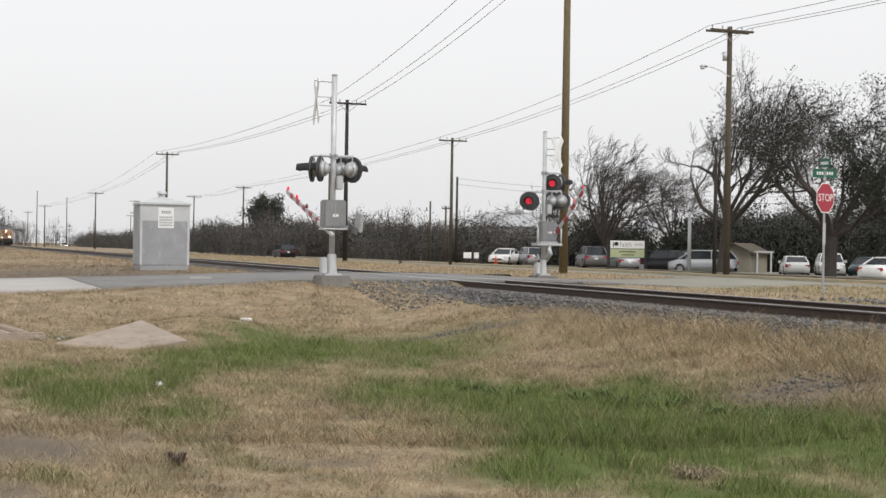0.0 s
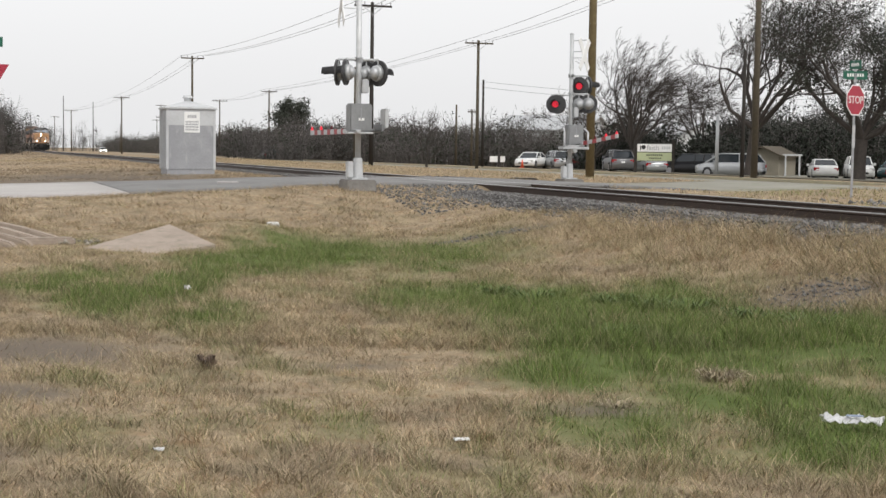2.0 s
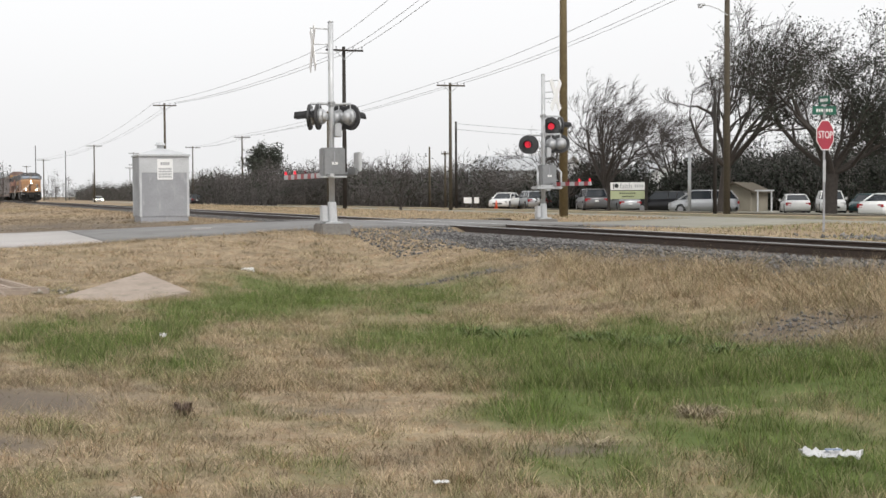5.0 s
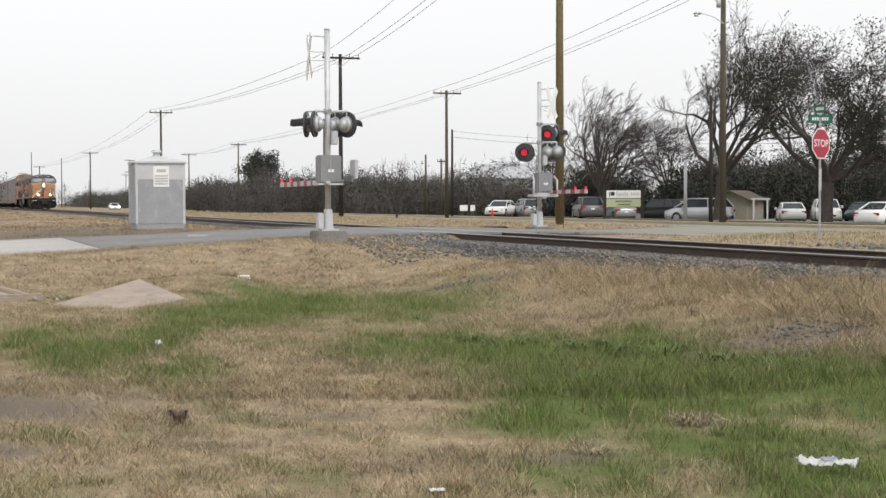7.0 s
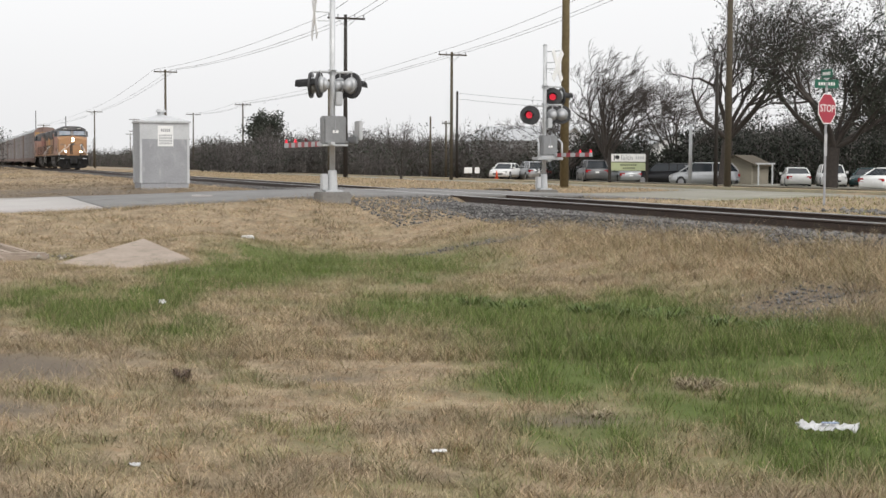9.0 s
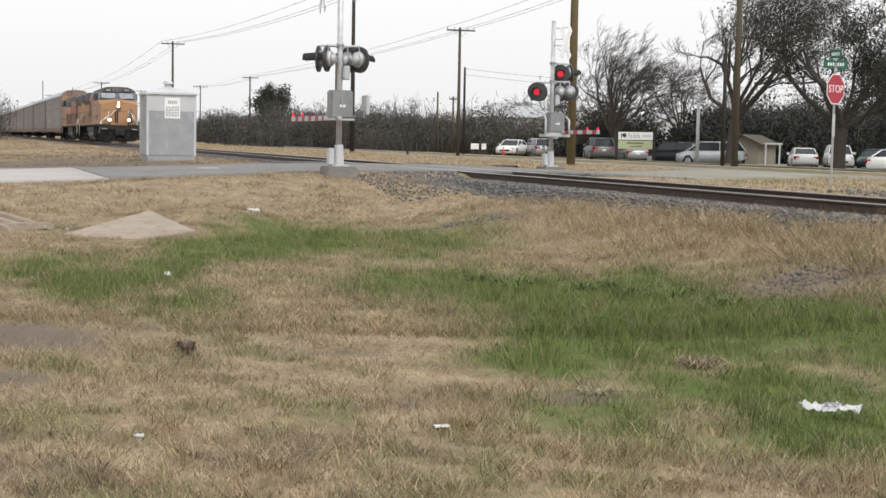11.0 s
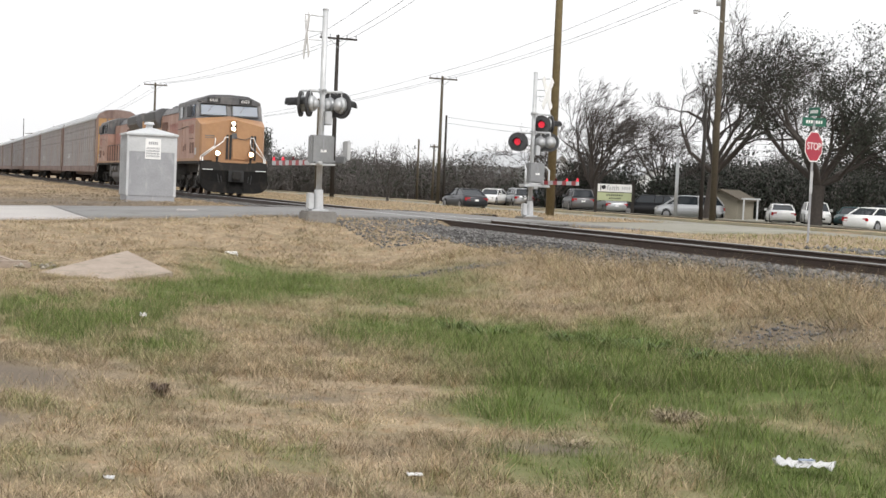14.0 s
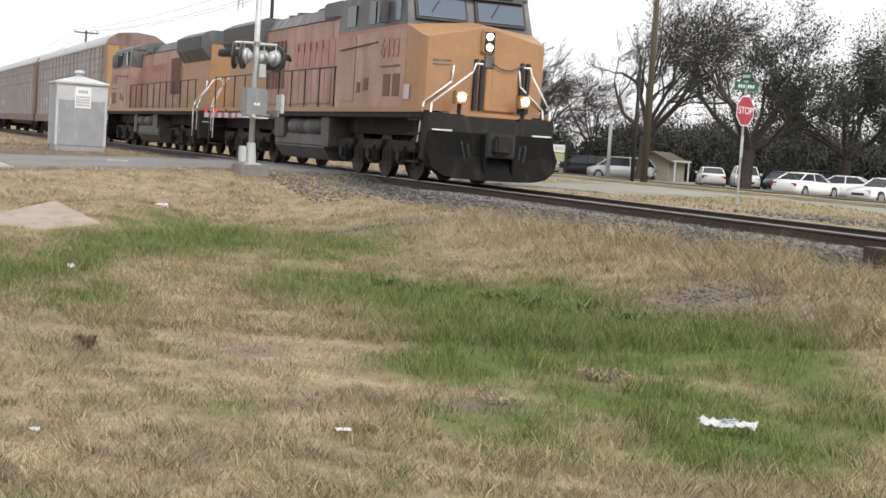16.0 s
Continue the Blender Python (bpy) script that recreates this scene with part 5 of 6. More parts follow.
def autorack(m):
    t = thing("autorack_car", m, "galvanised grey covered car-carrier railway wagon with rusty ends", "railway wagon", "train of car carriers")
    L, w = 27.0, 1.5
    part("deck", bx(bx(B(), -w, w, -L, 0, 0.95, 1.25, 0.02), -0.6, 0.6, -L + 1, -1, 0.6, 1.0), RACKD, t, "rusted flatcar deck")
    part("side_skirt", bx(bx(B(), w - 0.04, w + 0.03, -L, 0, 0.85, 1.3), -w - 0.03, -w + 0.04, -L, 0, 0.85, 1.3), RACKD, t)
    part("cladding", bx(B(), -w + 0.03, w - 0.03, -L + 0.3, -0.3, 1.25, 5.1), RACK, t, "pale galvanised side panels")
    roof = loft(B(), [[(-w, y, 5.05), (w, y, 5.05), (w * 0.92, y, 5.35), (w * 0.6, y, 5.68), (0, y, 5.78), (-w * 0.6, y, 5.68), (-w * 0.92, y, 5.35)] for y in (-L + 0.1, -0.1)])
    part("roof", roof, M["galv"], t, "ribbed galvanised roof")
    for i in range(19):
        y = -0.35 - i * (L - 0.7) / 18
        rb = loft(B(), [[(-w * 1.005, yy, 5.06), (w * 1.005, yy, 5.06), (w * 0.925, yy, 5.37), (w * 0.6, yy, 5.7), (0, yy, 5.8), (-w * 0.6, yy, 5.7), (-w * 0.925, yy, 5.37)] for yy in (y - 0.03, y + 0.03)])
        part("roof_rib", rb, M["galv"], t)
        for side in (-1, 1):
            part("side_post", bx(B(), side * (w - 0.03), side * (w + 0.02), y - 0.04, y + 0.04, 1.25, 5.1), RACK, t)
    for side in (-1, 1):
        for z in (1.75, 2.5, 3.25, 4.0, 4.7):
            part("panel_seam", bx(B(), side * (w - 0.03), side * (w - 0.012), -L + 0.3, -0.3, z, z + 0.025), HOLE, t)
        for z in (3.55, 4.3):
            bm = B()
            for i in range(72):
                y = -0.8 - i * 0.355
                bx(bm, side * (w - 0.03), side * (w - 0.022), y - 0.13, y, z, z + 0.16)
            part("perforated_row", bm, HOLE, t)["kind"] = "stuff"
        for i in range(5):
            part("letter_bar", bars(B(), i * 0.6, i * 0.6 + 0.6, 1.9, 2.5, 1, 0, 0.006), M["lightgrey"], t).matrix_basis = pose(side * (w - 0.025), -L + 4.5 if side > 0 else -L + 7.5, 0, 0, 0, 90 * side)
        part("edge_rail", bx(B(), side * (w - 0.05), side * (w + 0.035), -L, 0, 4.98, 5.1), M["galv"], t)
    for y0, y1, f in ((-0.3, -0.06, 1), (-L + 0.06, -L + 0.3, -1)):
        for x0, x1 in ((-w, -0.02), (0.02, w)):
            part("end_door", bx(B(), x0, x1, y0, y1, 1.25, 5.05, 0.03), RACKY, t, "dull yellow end door")
        for x in (-w + 0.06, -0.75, 0.75, w - 0.06):
            part("end_post", bx(B(), x - 0.06, x + 0.06, min(y1, y1 + f * 0.07) if f > 0 else y0 - 0.07, max(y1, y1 + f * 0.07) if f > 0 else y0, 1.2, 5.1), RACKD, t)
        cap = loft(B(), [[(-w * 0.99, yy, 5.03), (w * 0.99, yy, 5.03), (w * 0.9, yy, 5.34), (w * 0.59, yy, 5.66), (0, yy, 5.76), (-w * 0.59, yy, 5.66), (-w * 0.9, yy, 5.34)] for yy in (y0, y1 + f * 0.02)])
        part("end_cap", cap, RACKD, t, "rusty red end cap")
        part("end_ladder", pipe(pipe(B(), [(w + 0.02, (y0 + y1) / 2 - f * 0.2, 1.1), (w + 0.02, (y0 + y1) / 2 - f * 0.2, 5.0)], 0.02, 6), [(w + 0.02, (y0 + y1) / 2 - f * 0.6, 1.1), (w + 0.02, (y0 + y1) / 2 - f * 0.6, 5.0)], 0.02, 6), RACKD, t)
    # a low bi-level rack
    for o in t.children:
        for v in o.data.vertices:
            if v.co.z > 1.25:
                v.co.z = 1.25 + (v.co.z - 1.25) * 0.92
    for y in (-2.7, -L + 2.7):
        truck(t, y, (-0.9, 0.9), 0.9, 0.42)
    part("coupler", bx(B(), -0.12, 0.12, 0, 0.45, 0.75, 1.0, 0.02), DRK, t)
    return t


HEAD = -160.35          # turn that points a vehicle's +y down the track
LOCO_1, WHEELS_1 = locomotive(pose(*W(0, 0, RAIL_Z), 0, 0, HEAD))
LOCO_2 = copy_thing(LOCO_1, pose(*W(-45, 0, RAIL_Z), 0, 0, HEAD + 180))
LOCO_2["label"] = "faded yellow diesel locomotive coupled backwards behind the leader"
RACKS = [autorack(pose(*W(-60, 0, RAIL_Z), 0, 0, HEAD))]
for k in range(7):
    RACKS.append(copy_thing(RACKS[0], pose(*W(-88 - 28 * k, 0, RAIL_Z), 0, 0, HEAD)))


def motions():
    # the train slows a little as it comes
    def front(t):
        d = 16.0 - t
        return 0.6 - d * (16.79 + 0.116 * d)
    times = [0.5 * i for i in range(33)]
    # distance of each vehicle's origin behind the leader's front, and which way it faces
    cars = [(LOCO_1, -0.9, 0), (LOCO_2, 40.7, 180)] + [(r, 41.2 + 27.9 * i, 0) for i, r in enumerate(RACKS)]
    for ob, back, turn in cars:
        walk(ob, [(t, pose(*W(front(t) - back, 0, RAIL_Z), 0, 0, HEAD + turn)) for t in times])
    # the leader's wheels roll with it
    for w in WHEELS_1:
        loc = w.location.copy()
        rows = []
        for i in range(481):
            t = i / 30
            rows.append((t, pose(loc.x, loc.y, loc.z, -math.degrees((front(t) - front(0)) / 0.53) % 360)))
        walk(w, rows)
    # barrier arms come down
    fall = ((0.0, 33), (0.3, 29), (0.6, 24), (0.9, 18.5), (1.2, 14.5), (1.5, 11), (1.8, 7), (2.1, 4), (2.4, 1.6), (2.7, 0.3), (3.0, 0), (16.0, 0))
    early = ((0.0, 14), (0.5, 8), (1.0, 3), (1.4, 0.5), (1.7, 0), (16.0, 0))
    for arm, rows in ((ARM_1, early), (ARM_2, fall)):
        base = arm.matrix_basis.copy()
        walk(arm, [(t, base @ pose(0, 0, 0, a)) for t, a in rows])
    # road traffic
    def drive(ob, s0, p, speed, toward):
        z = gz(*W(0, p).xy) + 0.02
        walk(ob, [(t, pose(*W(s0 + speed * t, p, z), 0, 0, HEAD if toward else HEAD + 180)) for t in (0.0, 4.0, 8.0, 12.0, 16.0)])
    drive(SEDAN, -33.3 + 21.4 * 12.5, -23.5, -21.4, False)
    drive(ONCOMING, -392.0, -20.0, 19.3, True)
    drive(LEAVING, -135.0, -25.5, -12.7, False)


# ---- trees and brush ----
def tube_mesh(name, segs, sides, material, parent):
    """Tapered branches: rows of (a, b, ra, rb)."""
    a, b = np.array([q[0] for q in segs], float), np.array([q[1] for q in segs], float)
    ra, rb = np.array([q[2] for q in segs]), np.array([q[3] for q in segs])
    d = b - a
    d /= np.linalg.norm(d, axis=1, keepdims=True) + 1e-9
    ref = np.where(np.abs(d[:, 2:3]) > 0.9, [[1.0, 0, 0]], [[0, 0, 1.0]])
    u = np.cross(d, ref)
    u /= np.linalg.norm(u, axis=1, keepdims=True) + 1e-9
    v = np.cross(d, u)
    an = np.arange(sides) * 2 * np.pi / sides
    off = np.cos(an)[None, :, None] * u[:, None] + np.sin(an)[None, :, None] * v[:, None]
    ring = np.concatenate([a[:, None] + off * ra[:, None, None], b[:, None] + off * rb[:, None, None]], 1)
    i = np.arange(sides)
    f = np.column_stack([i, (i + 1) % sides, (i + 1) % sides + sides, i + sides])
    faces = (f[None] + 2 * sides * np.arange(len(segs))[:, None, None]).reshape(-1, 4)
    flat = ring.reshape(-1, 3)
    ob = sheet(name, flat[:, 0], flat[:, 1], flat[:, 2], faces, material)
    ob.parent = parent
    return ob


def grow(rng, start, way, length, radius, depth, out, wind, spread, tips):
    """One limb in bent pieces, with side limbs off it."""
    pieces = 4 if depth > 1 else 3
    p, d = np.array(start, float), np.array(way, float)
    for i in range(pieces):
        d = d + rng.normal(0, 0.17, 3) + wind * 0.05 + np.array([0, 0, 0.06])
        d /= np.linalg.norm(d)
        q = p + d * length / pieces
        r0, r1 = radius * (1 - 0.6 * i / pieces), radius * (1 - 0.6 * (i + 1) / pieces)
        out.append((p.copy(), q.copy(), max(r0, 0.011), max(r1, 0.008)))
        if depth > 0 and (i > 0 or depth < 3):
            for _ in range(2 if rng.random() < 0.5 else 1):
                e = d + rng.normal(0, spread, 3) + wind * 0.15
                e[2] = e[2] * 0.85 + 0.1
                e /= np.linalg.norm(e)
                grow(rng, q, e, length * rng.uniform(0.42, 0.66), r1 * rng.uniform(0.5, 0.75), depth - 1, out, wind, spread, tips)
        p = q
    if depth <= 1:
        tips.append(p)


def leaves(name, pts, per, size, clump, rng, parent, material, thin=1.0):
    pts = np.repeat(np.array(pts), per, 0)
    c = pts + rng.normal(0, clump, pts.shape)
    n = len(c)
    t1, t2 = rng.normal(0, 1, (n, 3)), rng.normal(0, 1, (n, 3))
    t1 *= (size * rng.uniform(0.5, 1.3, n) / np.linalg.norm(t1, axis=1))[:, None]
    t2 *= (thin * size * rng.uniform(0.5, 1.0, n) / np.linalg.norm(t2, axis=1))[:, None]
    v = np.stack([c - t1, c + t2, c + t1, c - t2], 1).reshape(-1, 3)
    ob = sheet(name, v[:, 0], v[:, 1], v[:, 2], np.arange(4 * n).reshape(-1, 4), material)
    ob.parent = parent
    return ob


def tree(x, y, h, seed, label, wind=(0.5, 0, 0), leafy=0, limbs=5, trunk=0.28, fork=0.22, depth=4, spread=0.55, lean=0.0, leaf_size=0.14, clump=0.5, wide=1.25):
    rng = np.random.default_rng(seed)
    t = thing("tree", pose(x, y, gz(x, y)), label, "tree", "trees beyond the road")
    out, tips = [], []
    top = np.array([lean * h * fork, 0, h * fork])
    stem = [((0, 0, -0.3), (lean * h * fork * 0.4, 0, h * fork * 0.5), trunk * 1.25, trunk), ((lean * h * fork * 0.4, 0, h * fork * 0.5), tuple(top), trunk, trunk * 0.9)]
    for k in range(limbs):
        a = 6.283 * k / limbs + rng.uniform(-0.4, 0.4)
        tilt = rng.uniform(0.25, wide)
        d = np.array([math.cos(a) * tilt + lean, math.sin(a) * tilt * 0.7, 1.0])
        grow(rng, top, d / np.linalg.norm(d), h * rng.uniform(0.42, 0.6), trunk * rng.uniform(0.4, 0.6), depth - 1, out, np.array(wind), spread, tips)
    k = (h - h * fork) / (max(float(q[1][2]) for q in out) - h * fork)
    fit = lambda p: top + (np.array(p) - top) * k
    out = [(fit(a), fit(b), ra, rb) for a, b, ra, rb in out]
    tips = [fit(p) for p in tips]
    tube_mesh("trunk", stem, 12, M["bark"], t)
    tube_mesh("limb_wood", [q for q in out if q[2] > 0.035], 5, M["bark"], t)
    tube_mesh("crown_wood", [q for q in out if q[2] <= 0.035], 3, M["bark"], t)
    if leafy:
        leaves("crown", [p for p in tips if p[2] > h * 0.18][::3], leafy, leaf_size, clump, rng, t, M["leaf"])
    return t


def shrub_belt(name, spots, label, seed, leaf_share=0.25, leaf="leaf"):
    """Winter brush: many fine stems and dark clumps, uneven along its top."""
    rng = np.random.default_rng(seed)
    segs, tip, leafp = [], [], []
    for x, y, h, w in spots:
        z = gz(x, y)
        for _ in range(16):
            a, r = rng.uniform(0, 6.283), w * math.sqrt(rng.random())
            bx_, by_ = x + math.cos(a) * r, y + math.sin(a) * r * 0.6
            hh = h * rng.uniform(0.55, 1.0) * (1 - 0.35 * (r / w) ** 2)
            m_ = np.array([bx_ + rng.normal(0, 0.3), by_, z + hh * 0.5])
            e = m_ + np.array([rng.normal(0, 0.5), rng.normal(0, 0.3), hh * 0.5])
            segs += [((bx_, by_, z - 0.1), m_, 0.05, 0.035), (m_, e, 0.035, 0.012)]
            for _ in range(4):
                q = m_ + (e - m_) * rng.uniform(0.1, 0.9)
                segs.append((q, q + np.array([rng.normal(0, 0.6), rng.normal(0, 0.4), rng.uniform(0.2, 0.9)]), 0.02, 0.008))
            for _ in range(3):
                k = rng.uniform(0.12, 0.95)
                (leafp if rng.random() < leaf_share else tip).append(np.array([bx_, by_, z]) + np.array([rng.normal(0, 0.4), 0, hh * k]))
    t = thing(name, Matrix(), label, "brush", kind="stuff")
    tube_mesh("stems", segs, 3, M["twig"], t)["kind"] = "stuff"
    leaves("twig_mass", tip, 24, 0.36, 0.5, rng, t, M["twig"], 0.11)["kind"] = "stuff"
    if leafp:
        leaves("leaf_mass", leafp, 24, 0.14, 0.45, rng, t, M[leaf])["kind"] = "stuff"


def build_plants():
    rng = np.random.default_rng(3)
    tree(12.4, 108.1, 11.4, 11, "bare winter tree swept to one side beside the sign", (1.3, 0, 0.15), 0, 9, 0.3, 0.16, 5, 0.42, 0.12)
    tree(10.3, 116.5, 7.4, 12, "low tangled bare tree", (0.4, 0, 0), 0, 6, 0.2, 0.14, 5, 0.5)
    tree(18.6, 93.0, 15.4, 13, "tall bare winter tree with rising limbs", (0.8, 0, 0.2), 0, 9, 0.36, 0.2, 5, 0.42, 0.1)
    tree(18.8, 114.2, 10.0, 18, "bare tree with fine twigs", (0.2, 0, 0.1), 0, 6, 0.24, 0.2, 5, 0.48)
    tree(24.8, 89.6, 13.6, 14, "spreading live oak with sparse dull leaves", (0.5, 0, 0.0), 9, 9, 0.42, 0.2, 5, 0.5, 0.08, 0.085, 0.3, 1.6)
    tree(32.2, 91.8, 12.6, 15, "live oak with dark dull leaves", (0.25, 0, 0.0), 9, 7, 0.4, 0.2, 5, 0.55, 0.0, 0.085, 0.36, 1.8)
    tree(38.5, 87.4, 12.0, 17, "live oak with dark dull leaves", (-0.1, 0, 0.0), 13, 7, 0.42, 0.2, 5, 0.55, 0.0, 0.085, 0.36, 1.8)
    tree(-3.7, 121.0, 5.6, 16, "small pale multi-stemmed bare tree", (0.1, 0, 0.1), 0, 4, 0.12, 0.08, 4, 0.45)
    tree(-25.0, 196.0, 8.6, 19, "round-topped evergreen in the brush", (0, 0, 0), 70, 8, 0.16, 0.5, 3, 0.6, 0.0, 0.15, 0.4)
    # brush behind the far road, thinning into the distance
    spots = []
    for i in range(190):
        k = i / 189
        x = -52 + 60 * k + rng.normal(0, 0.8)
        spots.append((x, (45 + rng.uniform(0, 9) + 7 * float(smooth(x, -3, 1)) - 0.9417 * x) / 0.3363, rng.uniform(4.4, 5.9) + 0.7 * math.sin(x * 0.5), 1.9))
    spots += [(-25 + rng.normal(0, 1.5), 196 + rng.normal(0, 1), rng.uniform(5.6, 7.2), 1.5) for i in range(10)]
    shrub_belt("brush_belt", spots, "dense leafless grey brush beyond the road", 21, 0.3)
    spots = [(rng.uniform(8, 48), rng.uniform(117, 130), rng.uniform(3.6, 6.8), 1.9) for i in range(120)]
    spots = [q for q in spots if not (0.14 < q[0] / q[1] < 0.168 and q[1] < 128)]
    spots += [(rng.uniform(23, 54), rng.uniform(126, 134), rng.uniform(6.2, 8.6), 1.9) for i in range(46)]
    shrub_belt("hedge_belt", spots, "dark evergreen thicket behind the parked cars", 22, 0.9, "darkleaf")
    spots = [(19.6 + rng.uniform(-1.2, 1.2), 112 + rng.uniform(-1, 1.5), rng.uniform(2.6, 4.2), 1.1) for i in range(9)] + [(28.6 + rng.uniform(-2.4, 2.4), 120 + rng.uniform(-1, 1), rng.uniform(4.2, 5.4), 1.4) for i in range(16)] + [(36 + rng.uniform(-2, 8), 112 + rng.uniform(-1, 2), rng.uniform(3.6, 5.2), 1.5) for i in range(20)]
    shrub_belt("round_bushes", spots, "rounded dark evergreen bushes", 23, 0.95, "darkleaf")
    spots = [(*W(-rng.uniform(165, 510), -rng.uniform(32, 48)).xy, rng.uniform(4.5, 7.5), 3.4) for i in range(110)]
    shrub_belt("distant_brush", spots, "dark brush in the distance beside the road", 24, 0.4)
    spots = [(-128 + rng.normal(0, 14), 370 + rng.normal(0, 20), rng.uniform(7, 10), 4.0) for i in range(26)]
    shrub_belt("distant_wood", spots, "far bare wood behind the railway", 25, 0.2)
    spots = [(-68 + rng.uniform(-6, 4.5), 190 + rng.uniform(-8, 8), rng.uniform(7.2, 9.6), 2.4) for i in range(60)]
    shrub_belt("trackside_wood", spots, "bare grey trees beside the railway", 26, 0.15)
    spots = [(-30 + 100 * i / 70 + rng.normal(0, 2), 172 + rng.uniform(0, 22), rng.uniform(5, 8), 2.6) for i in range(70)]
    shrub_belt("back_wood", spots, "taller bare trees behind the brush", 27, 0.2)
    grass("near_grass", 270000, -6, 6, 3.5, 12.9, 0.07, 0.0021, 31, "tangled dry and green winter grass")
    grass("middle_grass", 480000, -12, 12, 11.8, 27, 0.075, 0.0032, 32, "dry tan grass with green patches", True)
    verge_grass()
    field_grass()
    grass("far_grass", 260000, -22, 14, 25.8, 56, 0.075, 0.006, 33, "dry tan grass along the railway bank", True)


def field_grass():
    """Coarser clumps over the open field beside the line, past the side street."""
    rng = np.random.default_rng(36)
    n = 120000
    y = np.exp(rng.uniform(np.log(44), np.log(260), n))
    x = -y * rng.uniform(0.1, 0.42, n)
    s, p = sp(x, y)
    ok = (p > 2.4) & ~((s > -17) & (s < -4)) & (rng.random(n) > bareness(x, y) * 0.8) & (patches(x, y, 0.22, 41) + 0.4 * rng.random(n) > 0.42)
    x, y = x[ok], y[ok]
    n = len(x)
    z, h, a, w = land(x, y) - 0.01, rng.uniform(0.02, 0.1, n) * (0.5 + patches(x, y, 0.5, 42)), rng.uniform(0, 6.283, n), 0.00016 * y + 0.006
    vx = np.column_stack([x - np.cos(a) * w, x + np.cos(a) * w, x + rng.normal(0, 0.1, n)])
    vy = np.column_stack([y - np.sin(a) * w, y + np.sin(a) * w, y + rng.normal(0, 0.1, n)])
    g = (np.clip(0.9 * (patches(x, y, 0.3, 43) - 0.62), 0, 1) + np.zeros(n))[:, None] * np.ones((1, 3))
    b = np.clip(patches(x, y, 0.15, 44) * 1.2 - 0.25 + rng.normal(0, 0.12, n), 0, 1)[:, None] * np.ones((1, 3))
    tagged(sheet("field_grass", vx, vy, np.column_stack([z, z, z + h]), np.arange(3 * n).reshape(-1, 3), M["blades"], {"green": g, "bare": b}), "patchy dry grass and soil in an open field", "grass", kind="stuff")


def verge_grass():
    """Short thin blades on the verge between the track and the far road."""
    rng = np.random.default_rng(35)
    n = 90000
    s, p = 24 - 150 * rng.random(n) ** 1.2, rng.uniform(-16.8, -2.7, n)
    ok = ~((s - 0.35 * np.minimum(p + 6, 0) > -13.0) & (s - 0.35 * np.minimum(p + 6, 0) < -4.2))
    s, p = s[ok], p[ok]
    n = len(s)
    x, y = P0.x + U.x * s - N.x * p, P0.y + U.y * s - N.y * p
    z, h, a = land(x, y) - 0.01, rng.uniform(0.03, 0.12, n), rng.uniform(0, 6.283, n)
    w = 0.012
    vx = np.column_stack([x - np.cos(a) * w, x + np.cos(a) * w, x + rng.normal(0, 0.05, n)])
    vy = np.column_stack([y - np.sin(a) * w, y + np.sin(a) * w, y + rng.normal(0, 0.05, n)])
    g = np.clip((0.05 + 0.3 * smooth(s, -14, 0)) + 0.3 * bumps(x, y, 0.8) + rng.normal(0, 0.15, n), 0, 1)[:, None] * np.ones((1, 3))
    tagged(sheet("verge_grass", vx, vy, np.column_stack([z, z, z + h]), np.arange(3 * n).reshape(-1, 3), M["blades"], {"green": g, "bare": g * 0}), "short sparse grass on the road verge", "grass", kind="stuff")


# ---- roadside things ----
def church_sign():
    t = thing("church_sign", pose(13.45, 101.9, gz(13.45, 101.9), 0, 0, -4), "white church sign over a pale green message board", "sign board")
    for x in (-1.35, 1.35):
        part("post", bx(B(), x - 0.11, x + 0.11, -0.1, 0.1, -0.2, 2.4), M["wood_dark"], t)
    a = part("name_board", bx(B(), -1.25, 1.25, -0.12, 0.08, 1.55, 2.12, 0.02), M["white"], t, "white name board")
    me = text_mesh("faith", 0.52)
    me.materials.append(M["midgrey"])
    w = new("word", me)
    w.parent, w.matrix_basis = a, pose(-0.12, -0.126, 1.84, 90, 0, 0)
    part("emblem", cyl(bx(B(), -1.05, -0.98, -0.126, -0.12, 1.64, 2.02), (-0.8, -0.12, 1.88), (-0.8, -0.128, 1.88), 0.16, 16), M["black"], a, "dark round emblem")
    part("lettering", bars(B(), 0.5, 1.15, 1.7, 2.0, 4, -0.12, 0.005), M["lightgrey"], a)
    b = part("message_board", bx(B(), -1.25, 1.25, -0.12, 0.08, 0.9, 1.5, 0.02), mat("pale_green_board", (0.42, 0.46, 0.28), (0.38, 0.42, 0.25), 2, 0.5), t, "pale green message board")
    part("lettering", bars(bars(B(), -0.6, 0.6, 1.24, 1.4, 8, -0.12, 0.005), -0.4, 0.5, 1.02, 1.16, 6, -0.12, 0.005), M["leaf"], b)


